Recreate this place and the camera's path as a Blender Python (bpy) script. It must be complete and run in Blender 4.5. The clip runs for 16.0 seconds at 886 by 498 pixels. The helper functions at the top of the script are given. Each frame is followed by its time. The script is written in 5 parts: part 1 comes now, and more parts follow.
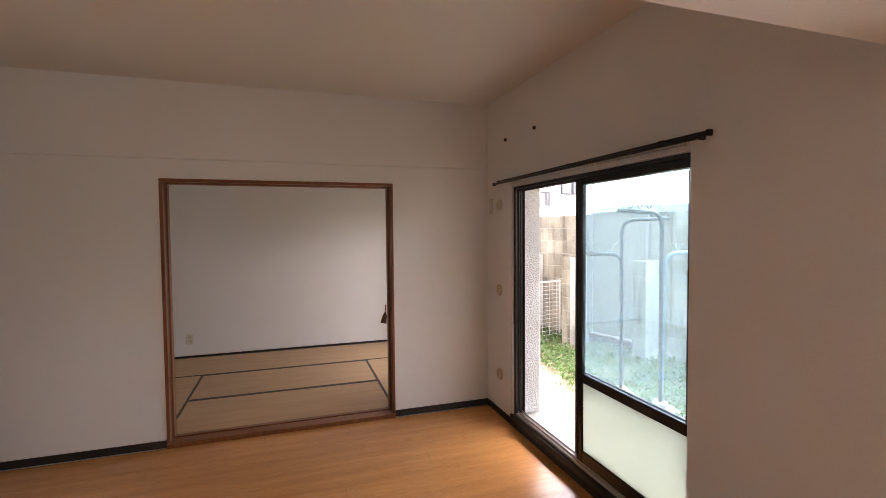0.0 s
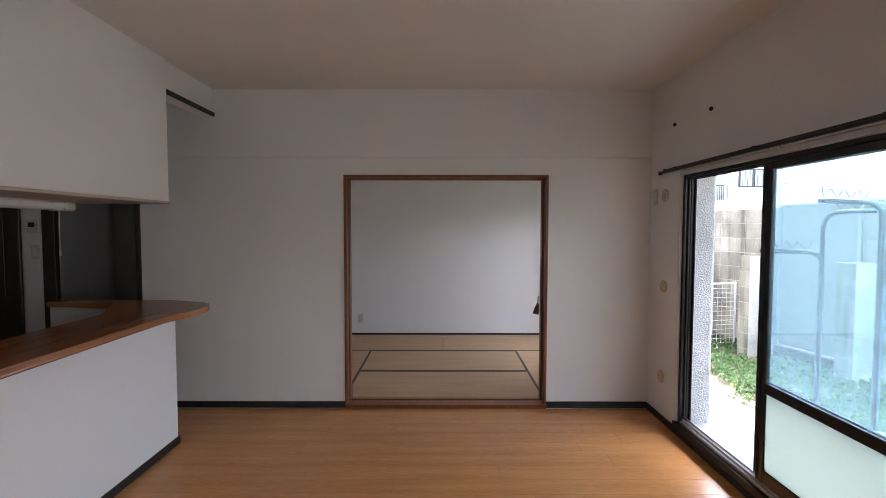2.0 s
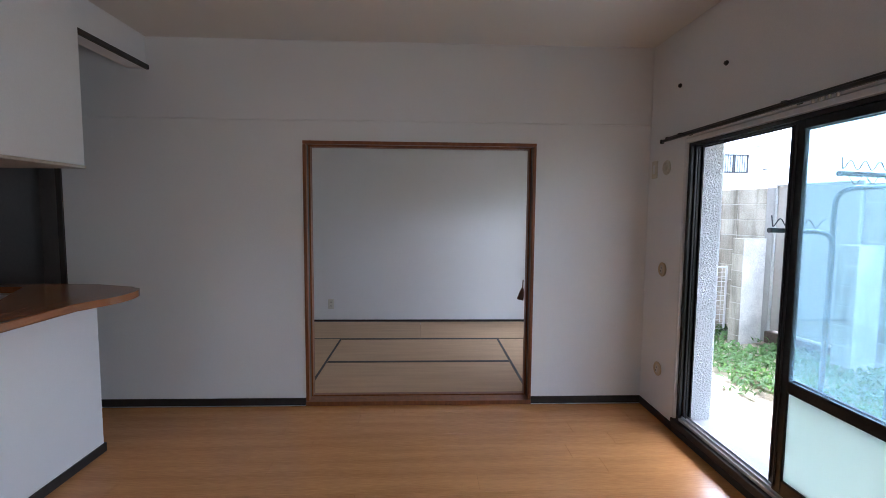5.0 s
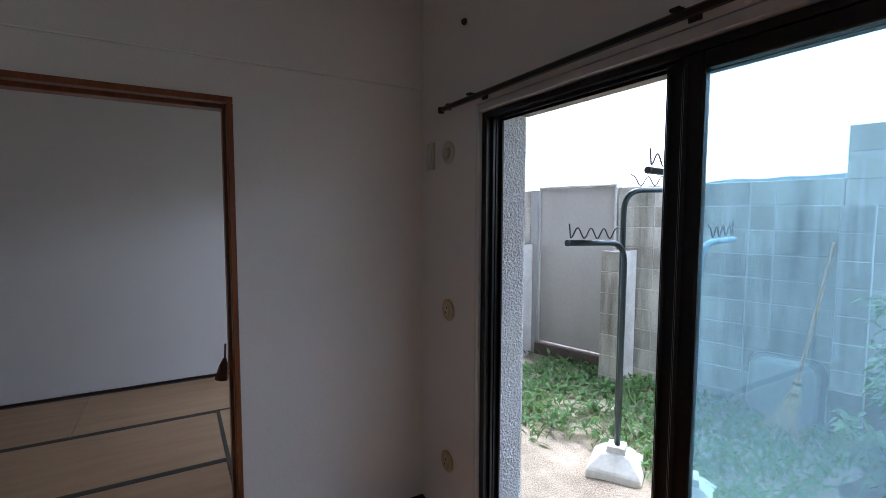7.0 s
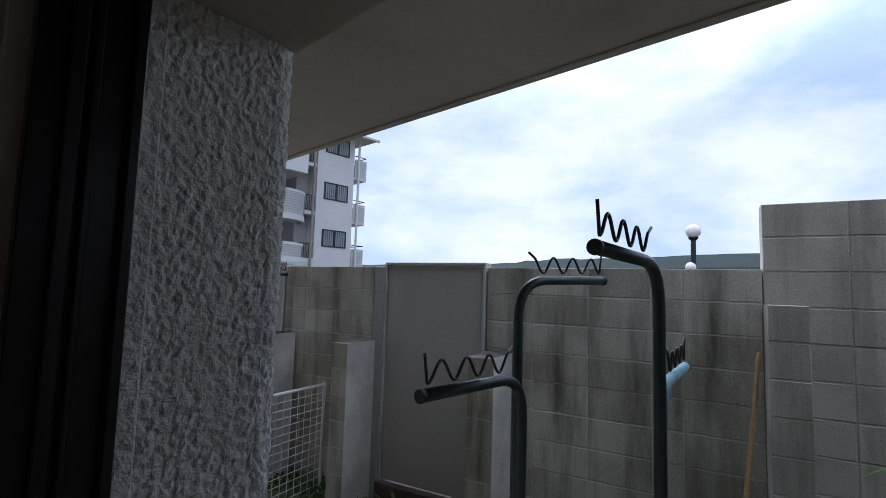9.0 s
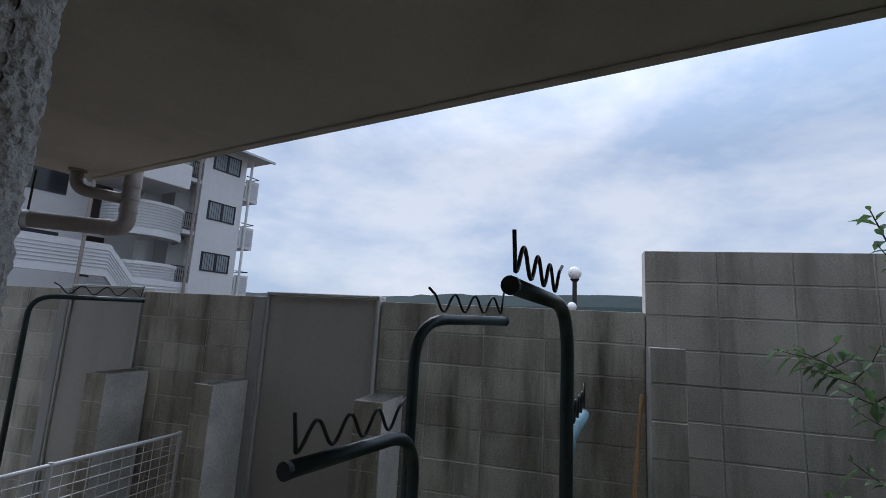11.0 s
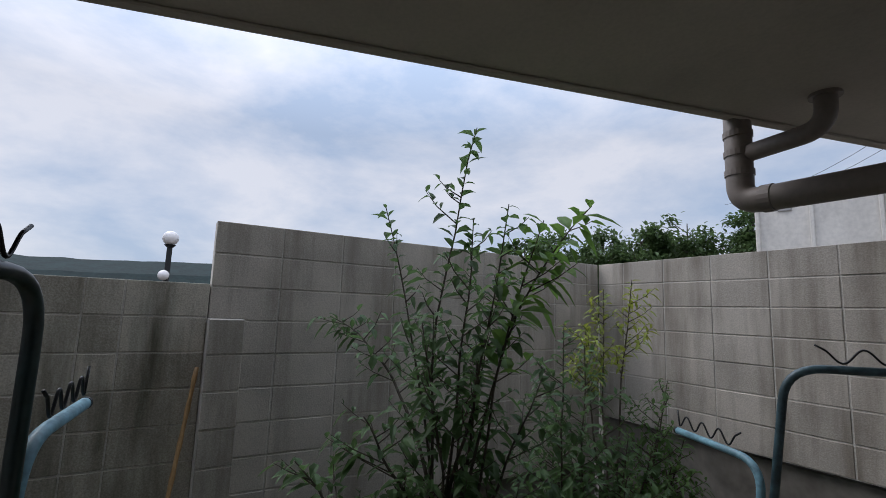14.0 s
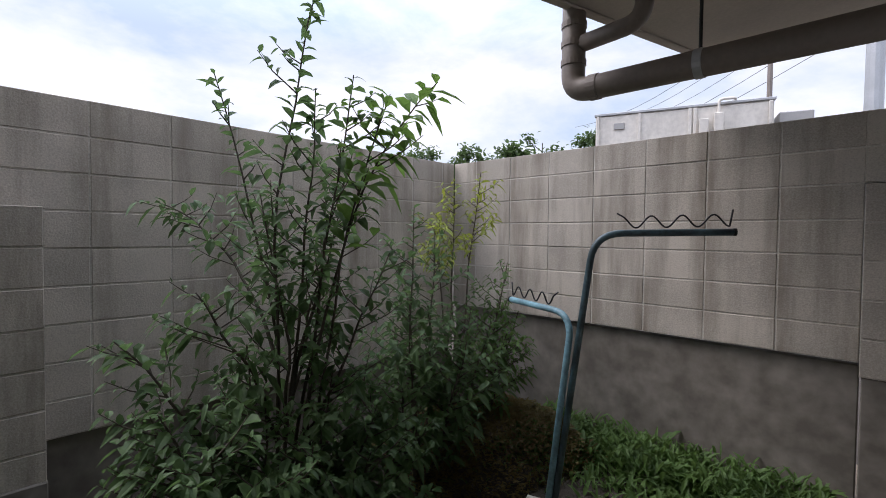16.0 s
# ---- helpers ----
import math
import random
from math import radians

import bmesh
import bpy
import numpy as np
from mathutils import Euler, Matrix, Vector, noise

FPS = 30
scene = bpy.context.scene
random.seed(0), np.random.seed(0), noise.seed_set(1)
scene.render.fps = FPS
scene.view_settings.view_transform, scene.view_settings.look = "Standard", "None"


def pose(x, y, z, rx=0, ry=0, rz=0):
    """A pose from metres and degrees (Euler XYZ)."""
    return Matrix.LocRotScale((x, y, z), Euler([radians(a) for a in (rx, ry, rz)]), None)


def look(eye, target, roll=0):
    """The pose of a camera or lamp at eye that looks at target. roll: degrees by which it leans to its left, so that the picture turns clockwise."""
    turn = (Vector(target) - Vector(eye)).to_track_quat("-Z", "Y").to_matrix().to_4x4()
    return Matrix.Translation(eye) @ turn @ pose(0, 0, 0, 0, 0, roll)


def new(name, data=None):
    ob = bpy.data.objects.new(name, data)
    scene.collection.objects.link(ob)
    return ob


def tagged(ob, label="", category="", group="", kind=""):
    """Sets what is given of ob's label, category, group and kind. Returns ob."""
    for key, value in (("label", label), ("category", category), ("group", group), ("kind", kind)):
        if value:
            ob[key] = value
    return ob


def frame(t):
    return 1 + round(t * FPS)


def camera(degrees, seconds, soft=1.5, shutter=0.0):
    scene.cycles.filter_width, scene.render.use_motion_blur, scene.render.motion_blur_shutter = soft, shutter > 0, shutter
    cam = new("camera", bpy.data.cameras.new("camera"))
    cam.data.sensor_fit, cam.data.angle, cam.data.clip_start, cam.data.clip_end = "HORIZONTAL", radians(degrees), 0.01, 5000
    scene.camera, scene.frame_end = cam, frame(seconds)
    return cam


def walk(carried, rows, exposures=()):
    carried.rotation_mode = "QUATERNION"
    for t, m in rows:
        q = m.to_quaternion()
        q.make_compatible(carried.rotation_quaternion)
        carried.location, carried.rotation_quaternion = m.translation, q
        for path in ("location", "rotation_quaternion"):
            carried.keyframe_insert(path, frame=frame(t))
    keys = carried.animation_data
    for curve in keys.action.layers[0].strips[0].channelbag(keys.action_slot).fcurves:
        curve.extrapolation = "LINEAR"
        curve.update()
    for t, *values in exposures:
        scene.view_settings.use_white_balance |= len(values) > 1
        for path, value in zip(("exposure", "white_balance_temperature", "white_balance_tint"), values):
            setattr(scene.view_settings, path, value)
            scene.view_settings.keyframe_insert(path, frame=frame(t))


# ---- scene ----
cam = camera(87.5, 16.0, soft=0.8)
PATH = [
    (0, (2.598, 4.16, 1.491), (3.22, 6.059, 1.409), -0.5),
    (0.5, (2.562, 4.103, 1.453), (2.937, 6.065, 1.355), -0.2),
    (1, (2.515, 4.079, 1.448), (2.723, 6.066, 1.358), -0.1),
    (1.5, (2.545, 4.09, 1.466), (2.614, 6.087, 1.37), -0.1),
    (2, (2.528, 4.098, 1.45), (2.531, 6.096, 1.355), 0.1),
    (2.5, (2.513, 4.1, 1.454), (2.493, 6.097, 1.35), 0.3),
    (3, (2.516, 4.111, 1.438), (2.479, 6.108, 1.33), 0.3),
    (5.5, (2.644, 4.784, 1.379), (2.839, 6.766, 1.197), 0.7),
    (6, (2.753, 5.124, 1.388), (3.222, 7.058, 1.186), 0.2),
    (6.5, (2.954, 5.453, 1.405), (3.686, 7.306, 1.227), 0.1),
    (7, (3.161, 5.815, 1.419), (4.159, 7.542, 1.273), 0.2),
    (7.5, (3.445, 6.13, 1.42), (4.634, 7.733, 1.295), 0.5),
    (8, (3.709, 6.438, 1.463), (5.004, 7.961, 1.414), 0.7),
    (8.5, (3.949, 6.663, 1.494), (5.354, 8.085, 1.554), 0.5),
    (9, (4.144, 6.798, 1.537), (5.612, 8.146, 1.702), 1.7),
    (9.2, (4.194, 6.843, 1.554), (5.694, 8.151, 1.756), 2.1),
    (11.5, (4.298, 6.916, 1.555), (6.063, 7.8, 1.875), 2.4),
    (12, (4.303, 6.882, 1.559), (6.122, 7.653, 1.867), 2.0),
    (12.5, (4.353, 6.859, 1.576), (6.245, 7.445, 1.856), 4.0),
    (13, (4.353, 6.797, 1.57), (6.326, 6.936, 1.864), 2.8),
    (13.5, (4.34, 6.732, 1.566), (6.298, 6.449, 1.86), 2.2),
    (14, (4.355, 6.696, 1.575), (6.26, 6.151, 1.845), 2.0),
    (14.5, (4.337, 6.638, 1.56), (6.204, 5.962, 1.805), 2.2),
    (15, (4.326, 6.592, 1.57), (6.126, 5.749, 1.794), 1.9),
    (15.5, (4.333, 6.585, 1.546), (6.078, 5.616, 1.679), 1.2),
    (16, (4.333, 6.584, 1.386), (6.028, 5.526, 1.325), 0.6),
]
walk(cam, [(t, look(eye, target, roll)) for t, eye, target, roll in PATH],
     exposures=[(0.0, 3.8, 7600, 23), (0.5, 3.8, 7150, 19), (1.5, 3.77, 6350, 15), (3.0, 3.75, 5900, 14), (5.5, 3.65, 5500, 11), (6.3, 3.2, 5450, 10), (7.0, 2.65, 5550, 12), (7.8, 2.3, 5950, 14),
                (8.4, 1.4, 6100, 13), (8.8, 0.5, 6000, 12), (9.2, 0.12, 5850, 12), (12.5, -0.25, 6150, 13), (14.5, -0.1, 6400, 15), (16.0, 0.45, 6600, 18)])

# ---- world and light ----
world = bpy.data.worlds.new("sky")
scene.world = world
world.use_nodes = True
wn, wl = world.node_tree.nodes, world.node_tree.links
wn.clear()
w_out, w_bg = wn.new("ShaderNodeOutputWorld"), wn.new("ShaderNodeBackground")
sky = wn.new("ShaderNodeTexSky")
sky.sky_type, sky.sun_disc = "NISHITA", False
sky.sun_elevation, sky.sun_rotation = radians(53), radians(41)
w_co, w_map = wn.new("ShaderNodeTexCoord"), wn.new("ShaderNodeMapping")
w_map.inputs["Scale"].default_value = (1.0, 1.0, 2.3)
w_map.inputs["Location"].default_value = (0.35, 0.1, 0.6)
w_noise, w_ramp = wn.new("ShaderNodeTexNoise"), wn.new("ShaderNodeValToRGB")
w_noise.inputs["Scale"].default_value, w_noise.inputs["Detail"].default_value = 2.9, 10
w_noise.inputs["Roughness"].default_value, w_noise.inputs["Distortion"].default_value = 0.58, 0.15
w_ramp.color_ramp.elements[0].position, w_ramp.color_ramp.elements[1].position = 0.38, 0.66
w_ramp.color_ramp.elements[0].color = (5.2, 6.5, 8.4, 1)
w_ramp.color_ramp.elements[1].color = (9.4, 9.7, 10.3, 1)
w_mix = wn.new("ShaderNodeMix")
w_mix.data_type = "RGBA"
w_mix.inputs["Factor"].default_value = 0.85
wl.new(w_co.outputs["Generated"], w_map.inputs["Vector"])
wl.new(w_map.outputs["Vector"], w_noise.inputs["Vector"])
wl.new(w_noise.outputs["Fac"], w_ramp.inputs["Fac"])
wl.new(sky.outputs["Color"], w_mix.inputs["A"])
wl.new(w_ramp.outputs["Color"], w_mix.inputs["B"])
# an overcast sky is about three times brighter overhead than near the horizon
w_sep, w_grad, w_mul = wn.new("ShaderNodeSeparateXYZ"), wn.new("ShaderNodeMapRange"), wn.new("ShaderNodeVectorMath")
w_grad.inputs["From Min"].default_value, w_grad.inputs["From Max"].default_value = 0.35, 1.0
w_grad.inputs["To Min"].default_value, w_grad.inputs["To Max"].default_value = 1.0, 3.0
w_mul.operation = "SCALE"
wl.new(w_co.outputs["Generated"], w_sep.inputs["Vector"])
wl.new(w_sep.outputs["Z"], w_grad.inputs["Value"])
wl.new(w_mix.outputs["Result"], w_mul.inputs[0])
wl.new(w_grad.outputs["Result"], w_mul.inputs["Scale"])
wl.new(w_mul.outputs["Vector"], w_bg.inputs["Color"])
w_bg.inputs["Strength"].default_value = 0.095
wl.new(w_bg.outputs["Background"], w_out.inputs["Surface"])

sun = new("sun", bpy.data.lights.new("sun", "SUN"))
sun.data.energy, sun.data.angle, sun.data.color = 1.6, radians(30), (1.0, 0.985, 0.965)
sun.matrix_world = look((0, 0, 0), (-0.40, -0.46, -0.80))

# daylight in the openings of the two windows behind and beside the walk
for lx, ly, lz, wy, wz, watts in ((4.30, 3.15, 0.95, 1.65, 1.6, 4.8), (4.30, 9.15, 0.65, 1.5, 1.1, 0.12)):
    lamp_ob = new("window_daylight", bpy.data.lights.new("window_daylight", "AREA"))
    lamp_ob.data.shape, lamp_ob.data.size, lamp_ob.data.size_y = "RECTANGLE", wy, wz
    lamp_ob.data.energy, lamp_ob.data.color = watts, (0.95, 0.98, 1.0)
    lamp_ob.matrix_world = look((lx, ly, lz), (lx - 1, ly, lz - 0.12))


# ---- materials ----
def mat(name, color, rough=0.6, metal=0.0, vary=0.12, scale=3.0, fine=40.0, bump=0.15, depth=0.002, tint=None, tint_amount=0.0,
        stretch=(1, 1, 1), island=0.0, stain=0.0, stain_color=(0.05, 0.045, 0.04), stain_stretch=(1, 1, 1), stain_scale=1.5, spec=0.5, coords="Object"):
    """Two scales of variation, a stain with a shape of its own, fine relief."""
    m = bpy.data.materials.new(name)
    m.use_nodes = True
    n, l = m.node_tree.nodes, m.node_tree.links
    b = n["Principled BSDF"]
    b.inputs["Roughness"].default_value, b.inputs["Metallic"].default_value = rough, metal
    b.inputs["Specular IOR Level"].default_value = spec
    co, mp = n.new("ShaderNodeTexCoord"), n.new("ShaderNodeMapping")
    mp.inputs["Scale"].default_value = stretch
    if coords == "World":
        geo = n.new("ShaderNodeNewGeometry")
        l.new(geo.outputs["Position"], mp.inputs["Vector"])
    else:
        l.new(co.outputs["Object"], mp.inputs["Vector"])
    big, small = n.new("ShaderNodeTexNoise"), n.new("ShaderNodeTexNoise")
    big.inputs["Scale"].default_value, big.inputs["Detail"].default_value = scale, 5
    small.inputs["Scale"].default_value, small.inputs["Detail"].default_value = fine, 4
    l.new(mp.outputs["Vector"], big.inputs["Vector"])
    l.new(mp.outputs["Vector"], small.inputs["Vector"])
    add = n.new("ShaderNodeMath")
    add.operation = "ADD"
    l.new(big.outputs["Fac"], add.inputs[0])
    l.new(small.outputs["Fac"], add.inputs[1])
    if island:
        info, mul, add2 = n.new("ShaderNodeObjectInfo"), n.new("ShaderNodeMath"), n.new("ShaderNodeMath")
        mul.operation, add2.operation = "MULTIPLY_ADD", "ADD"
        mul.inputs[1].default_value, mul.inputs[2].default_value = island, -island / 2
        l.new(info.outputs["Random"], mul.inputs[0])
        l.new(add.outputs[0], add2.inputs[0])
        l.new(mul.outputs[0], add2.inputs[1])
        add = add2
    rng = n.new("ShaderNodeMapRange")
    rng.inputs["From Min"].default_value, rng.inputs["From Max"].default_value = 0.74, 1.26
    rng.inputs["To Min"].default_value, rng.inputs["To Max"].default_value = 0, 1
    l.new(add.outputs[0], rng.inputs["Value"])
    mix = n.new("ShaderNodeMix")
    mix.data_type = "RGBA"
    l.new(rng.outputs["Result"], mix.inputs["Factor"])
    other = tint or color
    mix.inputs["A"].default_value = (*[c * (1 - vary) for c in color], 1)
    mix.inputs["B"].default_value = (*[min(1, (c * (1 - tint_amount) + o * tint_amount) * (1 + vary)) for c, o in zip(color, other)], 1)
    result = mix.outputs["Result"]
    if stain:
        smp, sn, sr, sm = n.new("ShaderNodeMapping"), n.new("ShaderNodeTexNoise"), n.new("ShaderNodeMapRange"), n.new("ShaderNodeMix")
        smp.inputs["Scale"].default_value = stain_stretch
        sgeo = n.new("ShaderNodeNewGeometry")
        l.new(sgeo.outputs["Position"], smp.inputs["Vector"])
        l.new(smp.outputs["Vector"], sn.inputs["Vector"])
        sn.inputs["Scale"].default_value, sn.inputs["Detail"].default_value, sn.inputs["Roughness"].default_value = stain_scale, 8, 0.62
        sr.inputs["From Min"].default_value, sr.inputs["From Max"].default_value, sr.inputs["To Max"].default_value = 0.47, 0.72, stain
        l.new(sn.outputs["Fac"], sr.inputs["Value"])
        sm.data_type = "RGBA"
        l.new(sr.outputs["Result"], sm.inputs["Factor"])
        l.new(result, sm.inputs["A"])
        sm.inputs["B"].default_value = (*stain_color, 1)
        result = sm.outputs["Result"]
    l.new(result, b.inputs["Base Color"])
    if bump:
        bp = n.new("ShaderNodeBump")
        bp.inputs["Strength"].default_value, bp.inputs["Distance"].default_value = bump, depth
        l.new(small.outputs["Fac"], bp.inputs["Height"])
        l.new(bp.outputs["Normal"], b.inputs["Normal"])
    return m


def glass_mat(name, tint, haze, rough=0.0, haze_color=(0.8, 0.9, 0.95)):
    """Pane: clear with a film of dust that scatters light; a reflection on its face."""
    m = bpy.data.materials.new(name)
    m.use_nodes = True
    n, l = m.node_tree.nodes, m.node_tree.links
    n.clear()
    out, tr, gl = n.new("ShaderNodeOutputMaterial"), n.new("ShaderNodeBsdfTransparent"), n.new("ShaderNodeBsdfGlossy")
    tl, lw = n.new("ShaderNodeBsdfTranslucent"), n.new("ShaderNodeLayerWeight")
    pw, sc = n.new("ShaderNodeMath"), n.new("ShaderNodeMath")
    pw.operation, sc.operation = "POWER", "MULTIPLY_ADD"
    pw.inputs[1].default_value, sc.inputs[1].default_value, sc.inputs[2].default_value = 4.0, 0.6, 0.035
    lw.inputs["Blend"].default_value = 0.5
    l.new(lw.outputs["Facing"], pw.inputs[0])
    l.new(pw.outputs[0], sc.inputs[0])
    tr.inputs["Color"].default_value = (*tint, 1)
    tl.inputs["Color"].default_value = (*haze_color, 1)
    gl.inputs["Roughness"].default_value = max(rough, 0.01)
    m1, m2 = n.new("ShaderNodeMixShader"), n.new("ShaderNodeMixShader")
    m1.inputs["Fac"].default_value = haze
    l.new(tr.outputs["BSDF"], m1.inputs[1])
    l.new(tl.outputs["BSDF"], m1.inputs[2])
    l.new(sc.outputs[0], m2.inputs["Fac"])
    l.new(m1.outputs["Shader"], m2.inputs[1])
    l.new(gl.outputs["BSDF"], m2.inputs[2])
    l.new(m2.outputs["Shader"], out.inputs["Surface"])
    return m


def leaf_mat(name, color, tint):
    m = mat(name, color, 0.55, spec=0.32, vary=0.25, scale=3, fine=25, bump=0.1, tint=tint, tint_amount=0.6, coords="World")
    n, l = m.node_tree.nodes, m.node_tree.links
    b, out = n["Principled BSDF"], n["Material Output"]
    tl, mx = n.new("ShaderNodeBsdfTranslucent"), n.new("ShaderNodeMixShader")
    tl.inputs["Color"].default_value = (*[min(1, c * 1.6) for c in tint], 1)
    mx.inputs["Fac"].default_value = 0.3
    l.new(b.outputs["BSDF"], mx.inputs[1])
    l.new(tl.outputs["BSDF"], mx.inputs[2])
    l.new(mx.outputs["Shader"], out.inputs["Surface"])
    return m


M_PAPER = mat("white_wallpaper", (0.80, 0.795, 0.785), 0.85, vary=0.03, scale=1.2, fine=190, bump=0.6, depth=0.0016, coords="World")
M_CEIL = mat("cream_ceiling_paper", (0.74, 0.715, 0.67), 0.9, vary=0.03, scale=1.0, fine=220, bump=0.3, depth=0.0012, coords="World")
M_FLOOR = mat("oak_floor_board", (0.53, 0.225, 0.072), 0.25, vary=0.08, scale=2.2, fine=30, bump=0.05, depth=0.0006, tint=(0.62, 0.285, 0.095), tint_amount=0.7, stretch=(0.5, 6, 1), island=0.12, coords="World")
M_FLOORGAP = mat("floor_joint", (0.10, 0.05, 0.02), 0.8)
M_TATAMI = mat("tatami_reed", (0.46, 0.295, 0.165), 0.75, vary=0.12, scale=2, fine=160, bump=0.5, depth=0.0012, stretch=(1, 8, 1), island=0.15, coords="World")
M_HERI = mat("tatami_border_cloth", (0.07, 0.06, 0.05), 0.85, fine=300, bump=0.4)
M_BROWN = mat("varnished_wood", (0.21, 0.068, 0.022), 0.38, vary=0.3, scale=3, fine=45, bump=0.08, stretch=(9, 9, 0.7), coords="World")
M_COUNTER = mat("counter_wood", (0.33, 0.13, 0.045), 0.22, vary=0.12, scale=3, fine=40, bump=0.03, stretch=(12, 0.8, 9), coords="World")
M_BASE = mat("dark_vinyl_skirting", (0.022, 0.018, 0.016), 0.5, vary=0.2, bump=0.05)
M_ALU = mat("black_bronze_aluminium", (0.022, 0.021, 0.021), 0.28, metal=0.45, vary=0.25, scale=5, fine=60, bump=0.03)
M_STUCCO = mat("sprayed_stucco", (0.72, 0.72, 0.715), 0.85, vary=0.1, scale=2.5, fine=85, bump=1.0, depth=0.014, coords="World")
M_SLAB = mat("painted_concrete_soffit", (0.47, 0.42, 0.36), 0.9, vary=0.07, scale=1.2, fine=60, bump=0.2, stain=0.2, coords="World")
M_CONC = mat("weathered_concrete", (0.165, 0.148, 0.125), 0.92, vary=0.2, scale=1.1, fine=9, bump=0.4, depth=0.005, tint=(0.27, 0.25, 0.22), tint_amount=0.6, stain=0.6, stain_color=(0.07, 0.06, 0.05), stain_stretch=(1, 1, 0.45), stain_scale=2.2, coords="World")
M_BLOCK = mat("concrete_block", (0.46, 0.42, 0.365), 0.93, vary=0.2, scale=3, fine=120, bump=0.5, depth=0.003, island=0.35, stain=0.8, stain_color=(0.13, 0.105, 0.075), stain_stretch=(3.4, 3.4, 0.35), stain_scale=1.5, coords="World")
M_BLOCK2 = mat("dark_mossy_block", (0.38, 0.345, 0.28), 0.93, tint=(0.52, 0.49, 0.42), tint_amount=0.6, vary=0.2, scale=3, fine=120, bump=0.5, depth=0.003, island=0.35, stain=0.9, stain_color=(0.075, 0.07, 0.045), stain_stretch=(3.2, 3.2, 0.4), stain_scale=1.9, coords="World")
M_MORTAR = mat("mortar_joint", (0.55, 0.52, 0.47), 0.95, vary=0.25, fine=90, bump=0.5, stain=0.35, stain_scale=2, coords="World")
M_SOIL = mat("sandy_soil", (0.27, 0.205, 0.14), 0.97, vary=0.3, scale=4, fine=110, bump=1.0, depth=0.012, tint=(0.38, 0.31, 0.23), tint_amount=0.7, coords="World")
M_DARKSOIL = mat("dark_soil", (0.055, 0.045, 0.035), 0.97, vary=0.3, scale=4, fine=90, bump=1.0, depth=0.012, coords="World")
M_STEP = mat("concrete_step", (0.36, 0.35, 0.33), 0.9, vary=0.1, fine=90, bump=0.3, stain=0.3, coords="World")
M_GATE = mat("grey_painted_steel", (0.37, 0.34, 0.30), 0.5, vary=0.05, scale=1.5, fine=30, bump=0.03, stain=0.25, stain_color=(0.22, 0.2, 0.18), stain_stretch=(2, 2, 0.5))
M_GATEFR = mat("gate_frame_steel", (0.46, 0.45, 0.42), 0.5, vary=0.1, stain=0.3)
M_POLE = mat("green_black_painted_tube", (0.018, 0.03, 0.03), 0.35, vary=0.3, scale=8, fine=60, bump=0.1, stain=0.25, stain_color=(0.03, 0.12, 0.12), stain_scale=6)
M_POLEBLUE = mat("faded_blue_tube", (0.17, 0.33, 0.40), 0.5, vary=0.25, scale=9, fine=60, bump=0.15, stain=0.6, stain_color=(0.05, 0.07, 0.08), stain_scale=11)
M_POLEDARKBLUE = mat("worn_dark_blue_tube", (0.03, 0.055, 0.065), 0.45, vary=0.3, scale=8, fine=60, bump=0.15, stain=0.6, stain_color=(0.14, 0.26, 0.31), stain_scale=7)
M_WIRE = mat("black_wire", (0.012, 0.012, 0.014), 0.4)
M_PLASTIC = mat("white_weathered_plastic", (0.66, 0.63, 0.55), 0.6, vary=0.1, scale=6, stain=0.3, stain_color=(0.3, 0.26, 0.2), stain_scale=5)
M_PIPE = mat("beige_drain_pipe", (0.22, 0.185, 0.16), 0.5, vary=0.1, scale=4, bump=0.05, stain=0.25, coords="World")
M_BARK = mat("shrub_bark", (0.07, 0.055, 0.04), 0.85, vary=0.3, fine=60, bump=0.5)
M_LEAF = leaf_mat("dark_green_leaf", (0.042, 0.088, 0.034), (0.10, 0.17, 0.06))
M_LEAF3 = leaf_mat("bright_broad_leaf", (0.07, 0.15, 0.035), (0.16, 0.28, 0.06))
M_LEAF2 = leaf_mat("yellow_green_leaf", (0.13, 0.19, 0.03), (0.28, 0.31, 0.05))
M_GRASS = leaf_mat("weed_leaf", (0.045, 0.098, 0.028), (0.12, 0.20, 0.055))
M_COVER = leaf_mat("brownish_hedge_leaf", (0.065, 0.052, 0.018), (0.16, 0.12, 0.035))
M_FARTREE = leaf_mat("far_tree_leaf", (0.05, 0.085, 0.03), (0.09, 0.14, 0.05))
M_BAMBOO = mat("bamboo_cane", (0.34, 0.20, 0.085), 0.45, vary=0.25, scale=8, fine=30, stretch=(6, 6, 1))
M_TWIG = mat("broom_twigs", (0.42, 0.30, 0.15), 0.8, vary=0.3, fine=50)
M_TUB = mat("olive_grey_plastic", (0.20, 0.21, 0.175), 0.5, vary=0.1, scale=5, stain=0.2)
M_WHITEP = mat("white_painted_wall", (0.56, 0.55, 0.54), 0.8, vary=0.05, scale=0.4, fine=6, bump=0.1, stain=0.12, stain_color=(0.45, 0.44, 0.42), coords="World")
M_CREAM = mat("cream_painted_steel", (0.68, 0.64, 0.58), 0.6, vary=0.1, scale=1.5, fine=12, bump=0.05, stain=0.3, stain_color=(0.3, 0.27, 0.24), stain_stretch=(2, 2, 0.5), coords="World")
M_GREYSTEEL = mat("galvanised_steel", (0.45, 0.46, 0.47), 0.45, metal=0.5, vary=0.1)
M_WINDARK = mat("dark_window_glass", (0.02, 0.022, 0.025), 0.1, vary=0.2)
M_CURTAIN = mat("pale_curtain", (0.20, 0.22, 0.23), 0.9, vary=0.2, stretch=(10, 10, 0.5))
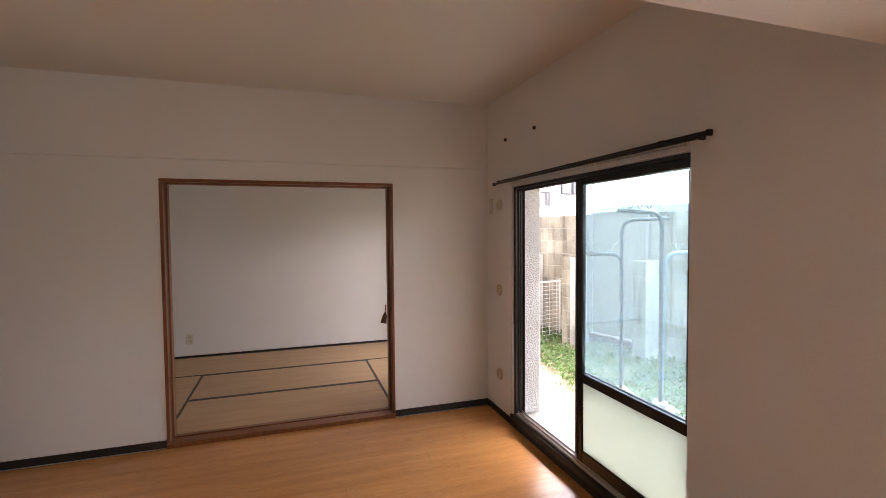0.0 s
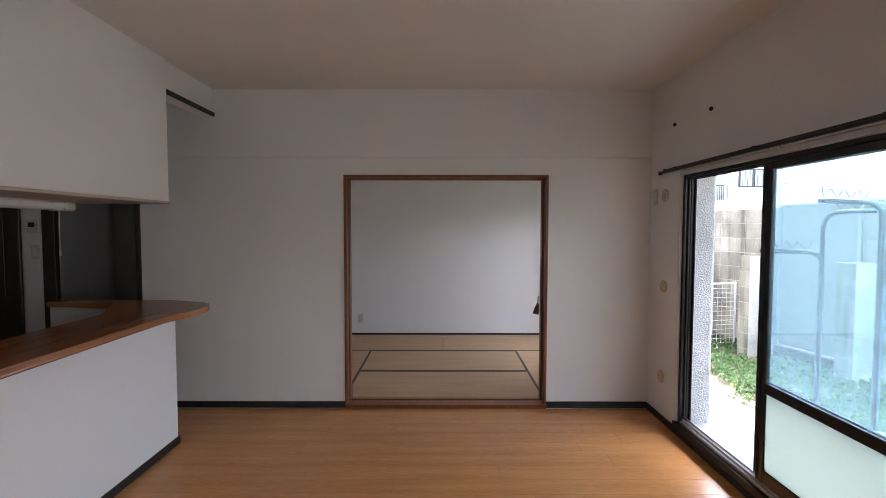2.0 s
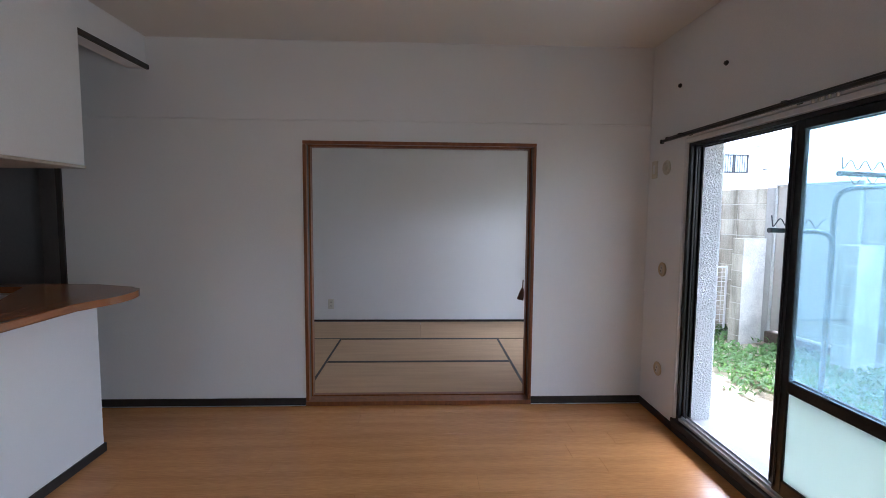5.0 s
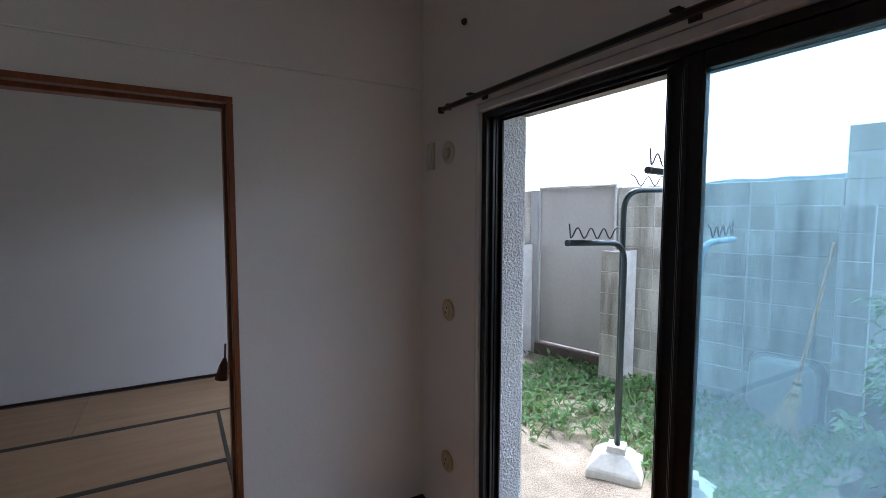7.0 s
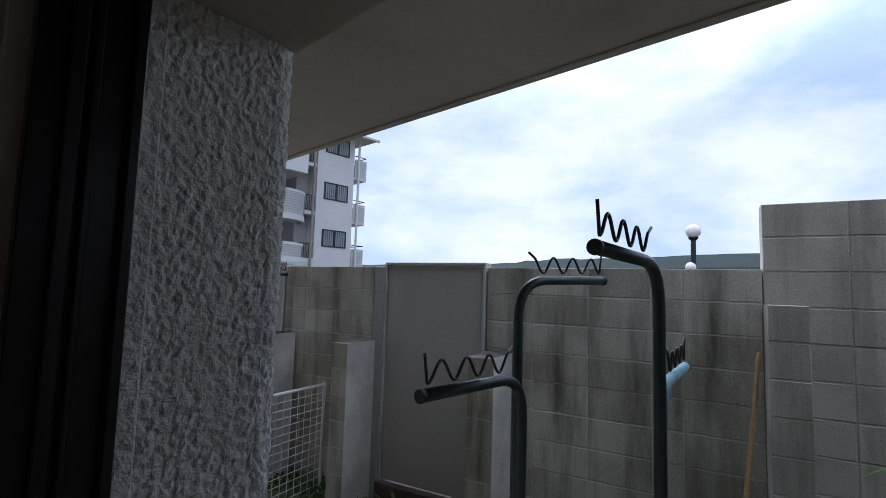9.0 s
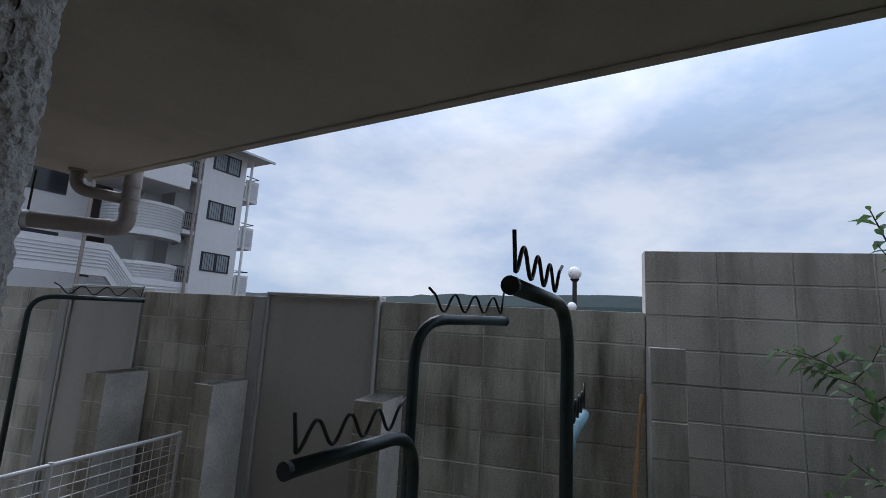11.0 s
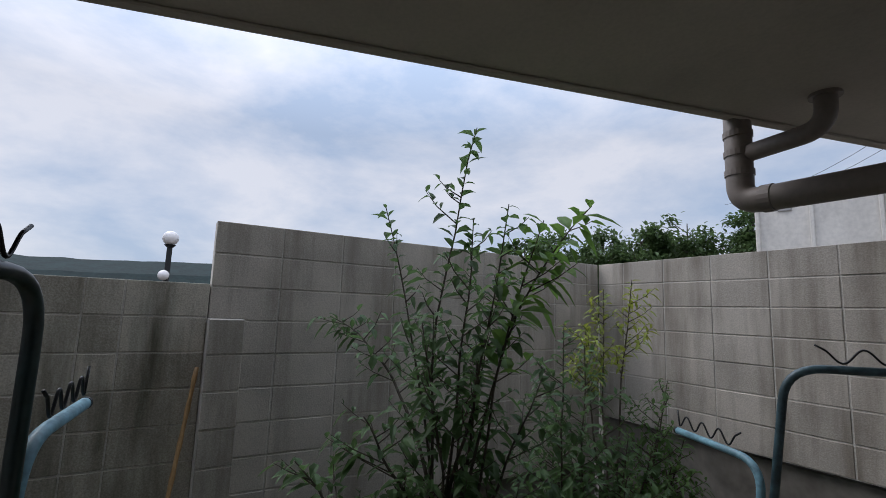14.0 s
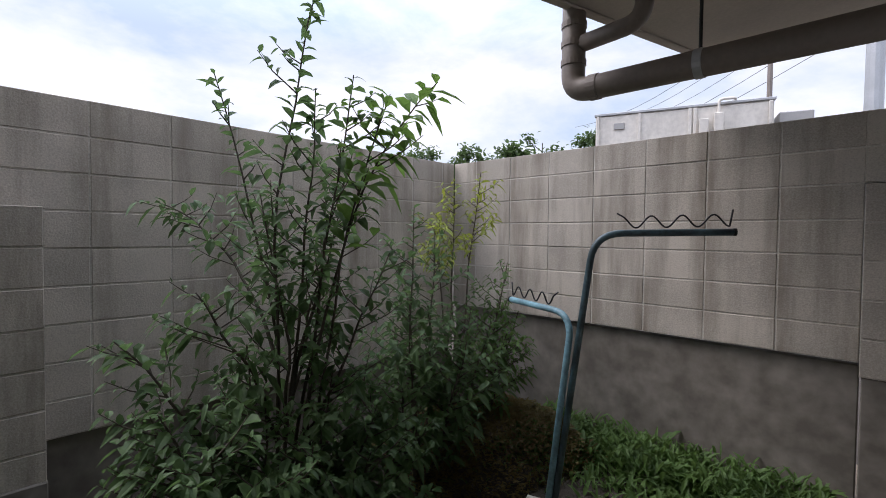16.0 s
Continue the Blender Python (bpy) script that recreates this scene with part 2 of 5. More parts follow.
M_HILL = mat("wooded_hill", (0.010, 0.022, 0.021), 1.0, vary=0.35, scale=0.05, fine=0.25, bump=0.0, coords="World")
M_GLOBE = mat("opal_globe", (0.85, 0.80, 0.77), 0.25, vary=0.02)
M_IVORY = mat("ivory_plastic", (0.62, 0.58, 0.49), 0.4, vary=0.04)
M_BEIGE = mat("yellowed_plastic", (0.58, 0.46, 0.29), 0.4, vary=0.08)
M_DOOR = mat("dark_brown_door", (0.028, 0.017, 0.011), 0.4, vary=0.3, stretch=(9, 9, 0.6), coords="World")
# even grey; on the kitchen passage walls it stands in for shade
M_DIM = mat("grey_panel_and_shade", (0.36, 0.35, 0.34), 0.5, vary=0.06)
M_TILE = mat("white_glazed_tile", (0.72, 0.73, 0.72), 0.12, vary=0.03, island=0.1)
M_LAMPBODY = mat("white_enamel", (0.7, 0.7, 0.7), 0.35, vary=0.02)
M_RUST = mat("rotten_sill_brick", (0.09, 0.065, 0.05), 0.95, vary=0.4, fine=70, bump=0.8, coords="World")
M_BLACK = mat("black_rubber", (0.012, 0.012, 0.012), 0.6)
M_CORD = mat("brown_cord", (0.10, 0.05, 0.03), 0.85)
M_GLASS = glass_mat("window_glass", (0.86, 0.95, 0.98), 0.09)
M_FROST = glass_mat("frosted_glass", (0.25, 0.28, 0.27), 0.88, 0.3, (0.82, 0.85, 0.81))


# ---- mesh helpers ----
def mesh_ob(name, bm, material, parent=None, label="", smooth=False):
    me = bpy.data.meshes.new(name)
    bm.normal_update()
    bm.to_mesh(me)
    bm.free()
    if smooth:
        for p in me.polygons:
            p.use_smooth = True
    me.materials.append(material)
    ob = new(name, me)
    if parent:
        ob.parent = parent
    if label:
        ob["label"] = label
    return ob


def part(name, bm, material, parent, label="", smooth=False):
    return mesh_ob(name, bm, material, parent, label, smooth)


def thing(name, label, category, m=None, group="", kind=""):
    ob = new(name)
    if m is not None:
        ob.matrix_world = m
    return tagged(ob, label, category, group, kind)


def add_box(bm, lo, hi, bevel=0.0, m=None):
    made = bmesh.ops.create_cube(bm, size=1)["verts"]
    for v in made:
        v.co = Vector([lo[i] + (v.co[i] + 0.5) * (hi[i] - lo[i]) for i in range(3)])
    if bevel:
        edges = list({e for v in made for e in v.link_edges})
        res = bmesh.ops.bevel(bm, geom=edges, offset=bevel, segments=1, affect="EDGES", profile=0.5)
        made = list({v for f in res["faces"] for v in f.verts} | {v for v in made if v.is_valid})
    if m is not None:
        bmesh.ops.transform(bm, matrix=m, verts=made)
    return made


def box(lo, hi, bevel=0.0, m=None):
    bm = bmesh.new()
    add_box(bm, lo, hi, bevel, m)
    return bm


def boxes(items, bevel=0.0):
    bm = bmesh.new()
    for lo, hi in items:
        add_box(bm, lo, hi, bevel)
    return bm


def add_tube(bm, pts, r, sides=12, radii=None, caps=True):
    pts = [Vector(p) for p in pts]
    rings, side = [], None
    for i, p in enumerate(pts):
        d = (pts[min(i + 1, len(pts) - 1)] - pts[max(i - 1, 0)]).normalized()
        if side is None:
            side = d.orthogonal().normalized()
        side = (side - d * side.dot(d)).normalized()
        up = d.cross(side)
        rr = radii[i] if radii else r
        rings.append([bm.verts.new(p + (side * math.cos(a) + up * math.sin(a)) * rr) for a in [2 * math.pi * k / sides for k in range(sides)]])
    for a, b in zip(rings, rings[1:]):
        for k in range(sides):
            bm.faces.new((a[k], a[(k + 1) % sides], b[(k + 1) % sides], b[k]))
    if caps:
        bm.faces.new(rings[0][::-1])
        bm.faces.new(rings[-1])


def tube(pts, r, sides=12, radii=None):
    bm = bmesh.new()
    add_tube(bm, pts, r, sides, radii)
    return bm


def bend(points, radius, steps=7):
    """A polyline with its inner corners rounded."""
    pts = [Vector(p) for p in points]
    out = [pts[0]]
    for a, b, c in zip(pts, pts[1:], pts[2:]):
        u, v = (a - b).normalized(), (c - b).normalized()
        r = min(radius, (a - b).length * 0.49, (c - b).length * 0.49)
        for k in range(steps + 1):
            t = k / steps
            out.append((b + u * r) * (1 - t) ** 2 + b * 2 * t * (1 - t) + (b + v * r) * t ** 2)
    return out + [pts[-1]]


def revolve(profile, sides=24):
    bm = bmesh.new()
    rings = [[bm.verts.new((r * math.cos(2 * math.pi * k / sides), r * math.sin(2 * math.pi * k / sides), z)) for k in range(sides)] for r, z in profile]
    for a, b in zip(rings, rings[1:]):
        for k in range(sides):
            bm.faces.new((a[k], a[(k + 1) % sides], b[(k + 1) % sides], b[k]))
    bm.faces.new(rings[0][::-1])
    bm.faces.new(rings[-1])
    return bm


def structure(name, bm, material, label):
    return tagged(mesh_ob(name, bm, material), label, "structure", kind="structure")


# ---- setting: the rooms ----
XW, XO = 4.17, 4.39          # inner and outer face of the window wall
YB = 7.755                   # wall between living room and tatami room
YT = 10.21                   # far wall of the tatami room
ZC = 2.52                    # ceiling
WY0, WY1, WZ0, WZ1 = 5.60, 7.285, 0.09, 1.805

structure("floor_base", box((-2.3, 0.9, -0.30), (XW, YB - 0.01, -0.02)), M_FLOORGAP, "dark base under the wooden floor boards")
structure("ceiling", box((-2.3, 0.9, ZC), (XO, YT + 0.15, ZC + 0.16)), M_CEIL, "cream papered ceiling of the rooms")
structure("wall_window_side", boxes([
    ((XW, 0.9, -0.3), (XO, 2.30, ZC)), ((XW, 2.30, 1.80), (XO, 4.0, ZC)), ((XW, 2.30, -0.3), (XO, 4.0, 0.09)), ((XW, 4.0, -0.3), (XO, WY0 - 0.02, ZC)), ((XW, WY1 + 0.02, -0.3), (XO, 8.68, ZC)), ((XW, WY0 - 0.02, WZ1 + 0.035), (XO, WY1 + 0.02, ZC)),
    ((XW, WY0 - 0.02, 0.092), (XW + 0.009, 5.668, WZ1 + 0.035)), ((XW, WY0 - 0.02, -0.3), (XO, WY1 + 0.02, 0.045)),
    ((XW, 8.68, 1.80), (XO, 9.82, ZC)), ((XW, 8.68, -0.3), (XO, 9.82, 0.02)), ((XW, 9.82, -0.3), (XO, YT + 0.15, ZC))]), M_PAPER, "white papered wall with the balcony window")
structure("wall_tatami_side", boxes([
    ((-2.3, YB, -0.3), (-0.624, YB + 0.13, ZC)), ((0.13, YB, -0.3), (1.752, YB + 0.13, ZC)), ((3.362, YB, -0.3), (XW, YB + 0.13, ZC)), ((1.752, YB, 1.858), (3.362, YB + 0.13, ZC)),
    ((-0.624, YB, 2.0), (0.13, YB + 0.13, ZC))]), M_PAPER, "white papered wall with the tatami room opening")
structure("beam", box((0.13, YB - 0.009, 1.99), (XW, YB, ZC), 0.0085), M_PAPER, "white papered beam over the opening")
structure("wall_tatami_far", box((-0.6, YT, -0.3), (XW, YT + 0.15, ZC)), M_PAPER, "plain white wall of the tatami room")
structure("wall_tatami_end", box((0.2, YB + 0.13, -0.3), (0.32, YT, ZC)), M_PAPER, "plain white end wall of the tatami room")
structure("tatami_floor_base", box((0.32, YB, -0.3), (XW, YT, -0.03)), M_FLOORGAP, "dark base under the tatami mats")
structure("wall_kitchen_end", box((-2.42, 0.9, -0.3), (-2.3, YT, ZC)), M_PAPER, "plain white end wall of the kitchen")
structure("wall_south", box((-2.42, 0.75, -0.3), (XO, 0.9, ZC)), M_PAPER, "plain white wall behind the living room")
structure("hanging_lintel", box((0.9, 4.55, 1.965), (XW, 4.97, ZC), 0.004), M_PAPER, "white hanging wall across the ceiling")
# passage dimness is put into the grey of these walls
structure("doorway_recess", boxes([((-0.6, 8.5, -0.3), (0.2, 8.6, ZC)), ((-0.72, YB + 0.13, -0.3), (-0.6, 8.6, ZC))]), M_DIM, "passage behind the kitchen, its grey standing in for shade")
structure("skirting", boxes([
    ((0.14, YB - 0.009, 0.0), (1.752, YB, 0.052)), ((3.362, YB - 0.009, 0.0), (XW, YB, 0.052)),
    ((XW - 0.009, WY1 + 0.02, 0.0), (XW, YB - 0.009, 0.052)), ((XW - 0.009, 0.9, 0.0), (XW, WY0 - 0.02, 0.062)),
    ((XW - 0.009, WY0 - 0.02, 0.0), (XW, WY1 + 0.02, 0.04))], 0.002), M_BASE, "dark brown vinyl skirting board")
structure("tatami_skirting", box((0.32, YT - 0.012, 0.0), (XW, YT, 0.04), 0.002), M_DOOR, "thin dark brown wooden skirting of the tatami room")
structure("window_sill_trim", boxes([((XW - 0.012, 5.63, WZ0 - 0.045), (XW + 0.06, WY1 + 0.03, WZ0 - 0.003))], 0.003), M_BASE, "dark sill board under the balcony window")
structure("window_casing", boxes([((XW - 0.006, WY1 + 0.003, WZ0), (XW + 0.05, WY1 + 0.022, WZ1 + 0.03)), ((XW - 0.006, 5.67, WZ1 + 0.003), (XW + 0.05, WY1, WZ1 + 0.03))], 0.002), M_LAMPBODY, "white painted casing round the balcony window")

# opening to the tatami room: wooden frame with groove
op = thing("door_frame_1", "reddish brown varnished wooden frame of the tatami room opening", "door frame", kind="structure")
for xa, sg in ((1.752, 1), (3.362, -1)):
    def jx(a, b):
        return sorted((xa + sg * a, xa + sg * b))
    (a0, a1), (b0, b1), (c0, c1) = jx(0.0, 0.022), jx(0.004, 0.019), jx(0.004, 0.030)
    part("jamb", box((a0, YB - 0.012, 0.03), (a1, YB + 0.03, 1.834), 0.003), M_BROWN, op)
    part("jamb_groove", box((b0, YB + 0.031, 0.03), (b1, YB + 0.075, 1.834)), M_DOOR, op, "dark groove of the sliding door")
    part("inner_jamb", box((c0, YB + 0.076, 0.03), (c1, YB + 0.14, 1.834), 0.003), M_BROWN, op)
part("head", boxes([((1.752, YB - 0.012, 1.836), (3.362, YB + 0.03, 1.858)), ((1.752, YB + 0.076, 1.828), (3.362, YB + 0.14, 1.858))], 0.002), M_BROWN, op)
part("head_groove", box((1.774, YB + 0.031, 1.845), (3.34, YB + 0.075, 1.857)), M_DOOR, op, "dark groove of the sliding door")
part("threshold", boxes([((1.752, YB - 0.02, -0.02), (3.362, YB + 0.05, 0.028)), ((1.752, YB + 0.052, -0.02), (3.362, YB + 0.10, 0.022)), ((1.752, YB + 0.102, -0.02), (3.362, YB + 0.14, 0.03))], 0.002), M_BROWN, op)

# balcony window: black frame, two sashes pushed to one half
win = thing("window_1", "black aluminium sliding balcony window, one half open", "window", kind="structure")
part("frame_jamb", boxes([((XW + 0.01, WY1 - 0.03, WZ0), (XW + 0.08, WY1, WZ1)), ((XW + 0.03, WY1 - 0.045, WZ0), (XW + 0.04, WY1 - 0.03, WZ1)), ((XW + 0.045, WY1 - 0.045, WZ0), (XW + 0.05, WY1 - 0.03, WZ1)), ((XW + 0.072, WY1 - 0.045, WZ0), (XW + 0.08, WY1 - 0.03, WZ1))], 0.001), M_ALU, win)
part("frame_jamb", box((XW + 0.01, WY0, WZ0), (XW + 0.08, WY0 + 0.03, WZ1), 0.002), M_ALU, win)
part("frame_head", boxes([((XW + 0.01, WY0 + 0.03, WZ1 - 0.02), (XW + 0.08, WY1 - 0.03, WZ1)), ((XW + 0.035, WY0 + 0.03, WZ1 - 0.03), (XW + 0.04, WY1 - 0.03, WZ1 - 0.02)), ((XW + 0.074, WY0 + 0.03, WZ1 - 0.03), (XW + 0.079, WY1 - 0.03, WZ1 - 0.02))], 0.001), M_ALU, win)
part("frame_sill", boxes([((XW + 0.01, WY0 + 0.03, WZ0), (XW + 0.085, WY1 - 0.03, WZ0 + 0.018)), ((XW + 0.025, WY0 + 0.03, WZ0 + 0.018), (XW + 0.03, WY1 - 0.03, WZ0 + 0.032)), ((XW + 0.058, WY0 + 0.03, WZ0 + 0.018), (XW + 0.063, WY1 - 0.03, WZ0 + 0.032))], 0.001), M_GREYSTEEL, win, "grey metal sill track")


def sash(x0, y0, y1):
    zb, zt = WZ0 + 0.034, WZ1 - 0.022
    zm = 0.622
    x1 = x0 + 0.028
    s = part("sash", boxes([((x0, y1 - 0.052, zb), (x1, y1, zt)), ((x0, y0, zb), (x1, y0 + 0.05, zt)), ((x0, y0 + 0.05, zt - 0.038), (x1, y1 - 0.052, zt)),
                            ((x0, y0 + 0.05, zb), (x1, y1 - 0.052, zb + 0.07)), ((x0, y0 + 0.05, zm - 0.025), (x1, y1 - 0.052, zm + 0.025)), ((x0 - 0.006, y1 - 0.02, zb + 0.02), (x0, y1 - 0.008, zt - 0.02))], 0.003), M_ALU, win)
    xm = (x0 + x1) / 2
    g = part("pane", box((xm - 0.0025, y0 + 0.045, zm + 0.02), (xm + 0.0025, y1 - 0.047, zt - 0.033)), M_GLASS, s, "clear dusty glass")
    g.visible_shadow = False
    part("lower_pane", box((xm - 0.0025, y0 + 0.045, zb + 0.065), (xm + 0.0025, y1 - 0.047, zm - 0.02)), M_FROST, s, "frosted glass")
    part("gasket", boxes([((x0 - 0.0015, y0 + 0.05, zm + 0.025), (x0, y0 + 0.056, zt - 0.05)), ((x0 - 0.0015, y1 - 0.058, zm + 0.025), (x0, y1 - 0.052, zt - 0.05)), ((x0 - 0.0015, y0 + 0.056, zm + 0.025), (x0, y1 - 0.058, zm + 0.031))]), M_BLACK, s)
    return s


sash(XW + 0.014, WY0 + 0.032, 6.487)
sash(XW + 0.047, WY0 + 0.032, 6.55)

# outer faces of the building
structure("outer_wall_stucco", boxes([
    ((XO, WY1 + 0.035, -0.3), (XO + 0.03, 8.68, 2.6)), ((XO, 8.68, 1.8), (XO + 0.03, 9.82, 2.6)), ((XO, 8.68, -0.3), (XO + 0.03, 9.82, 0.02)), ((XO, 9.82, -0.3), (XO + 0.03, 11.4, 2.6)), ((XO, 4.0, -0.3), (XO + 0.03, WY0 - 0.035, 2.6)), ((XO, 2.3, 1.8), (XO + 0.03, 4.0, 2.6)), ((XO, 0.75, -0.3), (XO + 0.03, 2.3, 2.6)), ((XO, WY0 - 0.035, WZ1 + 0.04), (XO + 0.03, WY1 + 0.035, 2.6))]), M_STUCCO, "white rough sprayed stucco on the outer wall")


def rough_sheet(n_u, n_v, place, lump):
    """A sheet with the lumps of sprayed stucco."""
    bm = bmesh.new()
    rows = []
    for i in range(n_u + 1):
        row = []
        for j in range(n_v + 1):
            p, nrm = place(i / n_u, j / n_v)
            q = Vector((p.x, p.y, p.z * 0.8)) * 165
            h = max(-0.45, min(0.5, noise.noise(q) * 1.9)) + noise.noise(q * 2.3) * 0.15
            row.append(bm.verts.new(p + nrm * (lump * h)))
        rows.append(row)
    for a, b in zip(rows, rows[1:]):
        for j in range(n_v):
            bm.faces.new((a[j], b[j], b[j + 1], a[j + 1]))
    return bm


structure("window_reveal", rough_sheet(64, 760, lambda u, v: (Vector((XW + 0.107 + u * 0.115, WY1 + 0.004 + u * 0.008, -0.1 + v * 1.945)), Vector((0, -1, 0))), 0.0027), M_STUCCO, "white lumpy stucco on the window reveal")
structure("window_reveal_strip", box((XW + 0.081, WY1 + 0.001, -0.1), (XW + 0.1065, WY1 + 0.03, WZ1 + 0.035), 0.002), M_STUCCO, "smooth mortar strip between the window frame and the stucco")
structure("window_reveal_edge", rough_sheet(14, 760, lambda u, v: (Vector((XW + 0.223 + u * 0.03, WY1 + 0.013 + u * u * 0.022, -0.1 + v * 1.945)), Vector((0.5, -0.85, 0))), 0.003), M_STUCCO, "white lumpy stucco at the reveal corner")
structure("window_head_soffit", box((XW + 0.082, WY0 - 0.02, WZ1 + 0.012), (XO + 0.03, WY1 + 0.02, WZ1 + 0.034)), M_SLAB, "painted concrete head above the window")
structure("outer_sill", boxes([((XW + 0.088, WY0 - 0.02, -0.12), (XO + 0.04, WY1 + 0.02, 0.075))], 0.006), M_STEP, "grey concrete sill outside the window")
structure("balcony_slab", boxes([((XO, 3.15, 2.588), (6.12, 11.35, 2.76)), ((6.04, 3.15, 2.576), (6.065, 11.35, 2.588))], 0.008), M_SLAB, "beige painted concrete balcony slab overhead")
structure("upper_facade", box((2.0, 0.75, ZC + 0.16), (XO, 13.0, 8.0)), M_STUCCO, "white stucco facade above the flat")

GZ = -0.12


def ground_sheet():
    bm = bmesh.new()
    xs = [XO + 0.02 + i * 0.085 for i in range(46)]
    ys = [2.6 + i * 0.1 for i in range(100)]
    grid = [[bm.verts.new((x, y, GZ + 0.028 * noise.noise((x * 1.7, y * 1.7, 0)) + 0.012 * noise.noise((x * 7, y * 7, 3)))) for y in ys] for x in xs]
    for a, b in zip(grid, grid[1:]):
        for i in range(len(ys) - 1):
            bm.faces.new((a[i], b[i], b[i + 1], a[i + 1]))
    return bm


structure("garden_ground", ground_sheet(), M_SOIL, "sandy bare soil of the small garden")
structure("ground", box((-900, -900, -0.7), (900, 900, -0.45)), M_DARKSOIL, "dark ground reaching the distance")


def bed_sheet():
    """Low mound of dark soil with an uneven edge."""
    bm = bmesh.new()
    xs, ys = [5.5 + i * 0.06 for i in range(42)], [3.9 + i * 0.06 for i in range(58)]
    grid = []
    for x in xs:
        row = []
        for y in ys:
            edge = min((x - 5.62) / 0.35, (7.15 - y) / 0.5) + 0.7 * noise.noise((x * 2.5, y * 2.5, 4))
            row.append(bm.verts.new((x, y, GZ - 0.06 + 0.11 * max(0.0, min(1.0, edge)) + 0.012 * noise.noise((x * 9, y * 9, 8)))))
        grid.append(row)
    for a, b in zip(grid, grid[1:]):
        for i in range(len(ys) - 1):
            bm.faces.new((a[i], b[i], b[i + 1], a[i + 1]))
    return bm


# darker brown than the sandy ground around it
structure("planting_bed", bed_sheet(), M_DARKSOIL, "dark brown soil of the planted corner")
structure("step_slab", boxes([((XO + 0.045, 6.1, -0.2), (4.98, 7.35, -0.045))], 0.012), M_STEP, "low grey concrete step below the window")

# ---- fence of concrete blocks ----
BW, BH, BT = 0.372, 0.188, 0.12
FENCE = Matrix.Translation((7.2, 7.22, 0)) @ Matrix.Rotation(radians(104.5), 4, "Z")      # x along the fence, y towards the house
SIDE = Matrix.Translation((7.98, 4.19, 0)) @ Matrix.Rotation(radians(194.5), 4, "Z")      # x along the side wall, y outwards
BLOCKS = {}


def block_mesh(w, h, t, material):
    key = (round(w, 3), round(h, 3), round(t, 3), material.name)
    if key not in BLOCKS:
        bm = box((0, 0, 0), (w, t, h), 0.0028)
        me = bpy.data.meshes.new("brick")
        bm.to_mesh(me)
        bm.free()
        me.materials.append(material)
        BLOCKS[key] = me
    return BLOCKS[key]


def block_wall(name, base, s0, s1, y0, t, ztop, rows, material, label, w=BW, start=None, bh=BH, joints=None):
    """Stack bond from the top down; mortar core set back from the faces."""
    wall = thing(name, label, "block wall", base, kind="structure")
    zb = ztop - rows * bh
    part("mortar", box((s0 + 0.003, y0 + 0.004, zb), (s1 - 0.003, y0 + t - 0.004, ztop - 0.004)), M_MORTAR, wall)
    first = s0 if start is None else start
    if joints is None:
        joints = [first + i * w for i in range(int((s1 - first - 0.02) / w) + 1)]
    for i, s in enumerate(joints):
        a, b = max(s, s0), min(joints[i + 1] if i + 1 < len(joints) else s + w, s1)
        if b - a < 0.02:
            continue
        for k in range(rows):
            ob = new("brick", block_mesh(b - a - 0.008, bh - 0.008, t, material))
            ob.parent = wall
            ob.location = (a + 0.004, y0 + random.uniform(-0.0015, 0.0015), ztop - (k + 1) * bh + 0.004)
    return wall


def concrete_foot(name, base, s0, s1, y0, t, ztop, label):
    bm = box((s0, y0, -0.5), (s1, y0 + t, ztop), 0.006)
    ob = structure(name, bm, M_CONC, label)
    ob.matrix_world = base
    return ob


# ---- garden gates ----
def gate(base, s0, s1, knob):
    g = thing("garden_gate", "closed grey painted steel garden gate in the block wall", "gate", base, group="garden gates")
    part("gate_frame", boxes([((s0, -0.10, 0.04), (s0 + 0.022, 0.012, 1.70)), ((s1 - 0.018, -0.10, 0.04), (s1, 0.012, 1.70)), ((s0, -0.10, 1.70), (s1, 0.014, 1.722))], 0.004), M_GATEFR, g)
    part("gate_post", box((s1 + 0.002, -0.11, -0.1), (s1 + 0.098, 0.018, 1.69), 0.006), M_STEP, g, "pale concrete gate post")
    leaf = part("door_leaf", box((s0 + 0.026, -0.045, 0.055), (s1 - 0.022, -0.004, 1.695), 0.004), M_GATE, g)
    part("lip", boxes([((s0 + 0.026, -0.004, 1.675), (s1 - 0.022, 0.002, 1.695))]), M_GATE, leaf)
    for z in (0.3, 0.95, 1.5):
        part("hinge", tube([(s1 - 0.02, 0.008, z), (s1 - 0.02, 0.008, z + 0.09)], 0.009, 8), M_GREYSTEEL, leaf)
    if knob:
        bm = tube([(s0 + 0.1, -0.01, 0.93), (s0 + 0.1, 0.03, 0.93)], 0.01, 10)
        add_tube(bm, [(s0 + 0.1, 0.03, 0.93), (s0 + 0.1, 0.037, 0.93), (s0 + 0.1, 0.06, 0.93)], 0.02, 12, [0.012, 0.026, 0.022])
        part("knob", bm, M_BLACK, leaf)
    part("sill", boxes([((s0 - 0.02, -0.10, -0.10), (s1 + 0.02, 0.03, 0.035))], 0.008), M_RUST, g, "rotten brown brick sill")
    return g


gate(FENCE, 1.635, 2.50, False)
gate(FENCE, 3.605, 4.34, True)

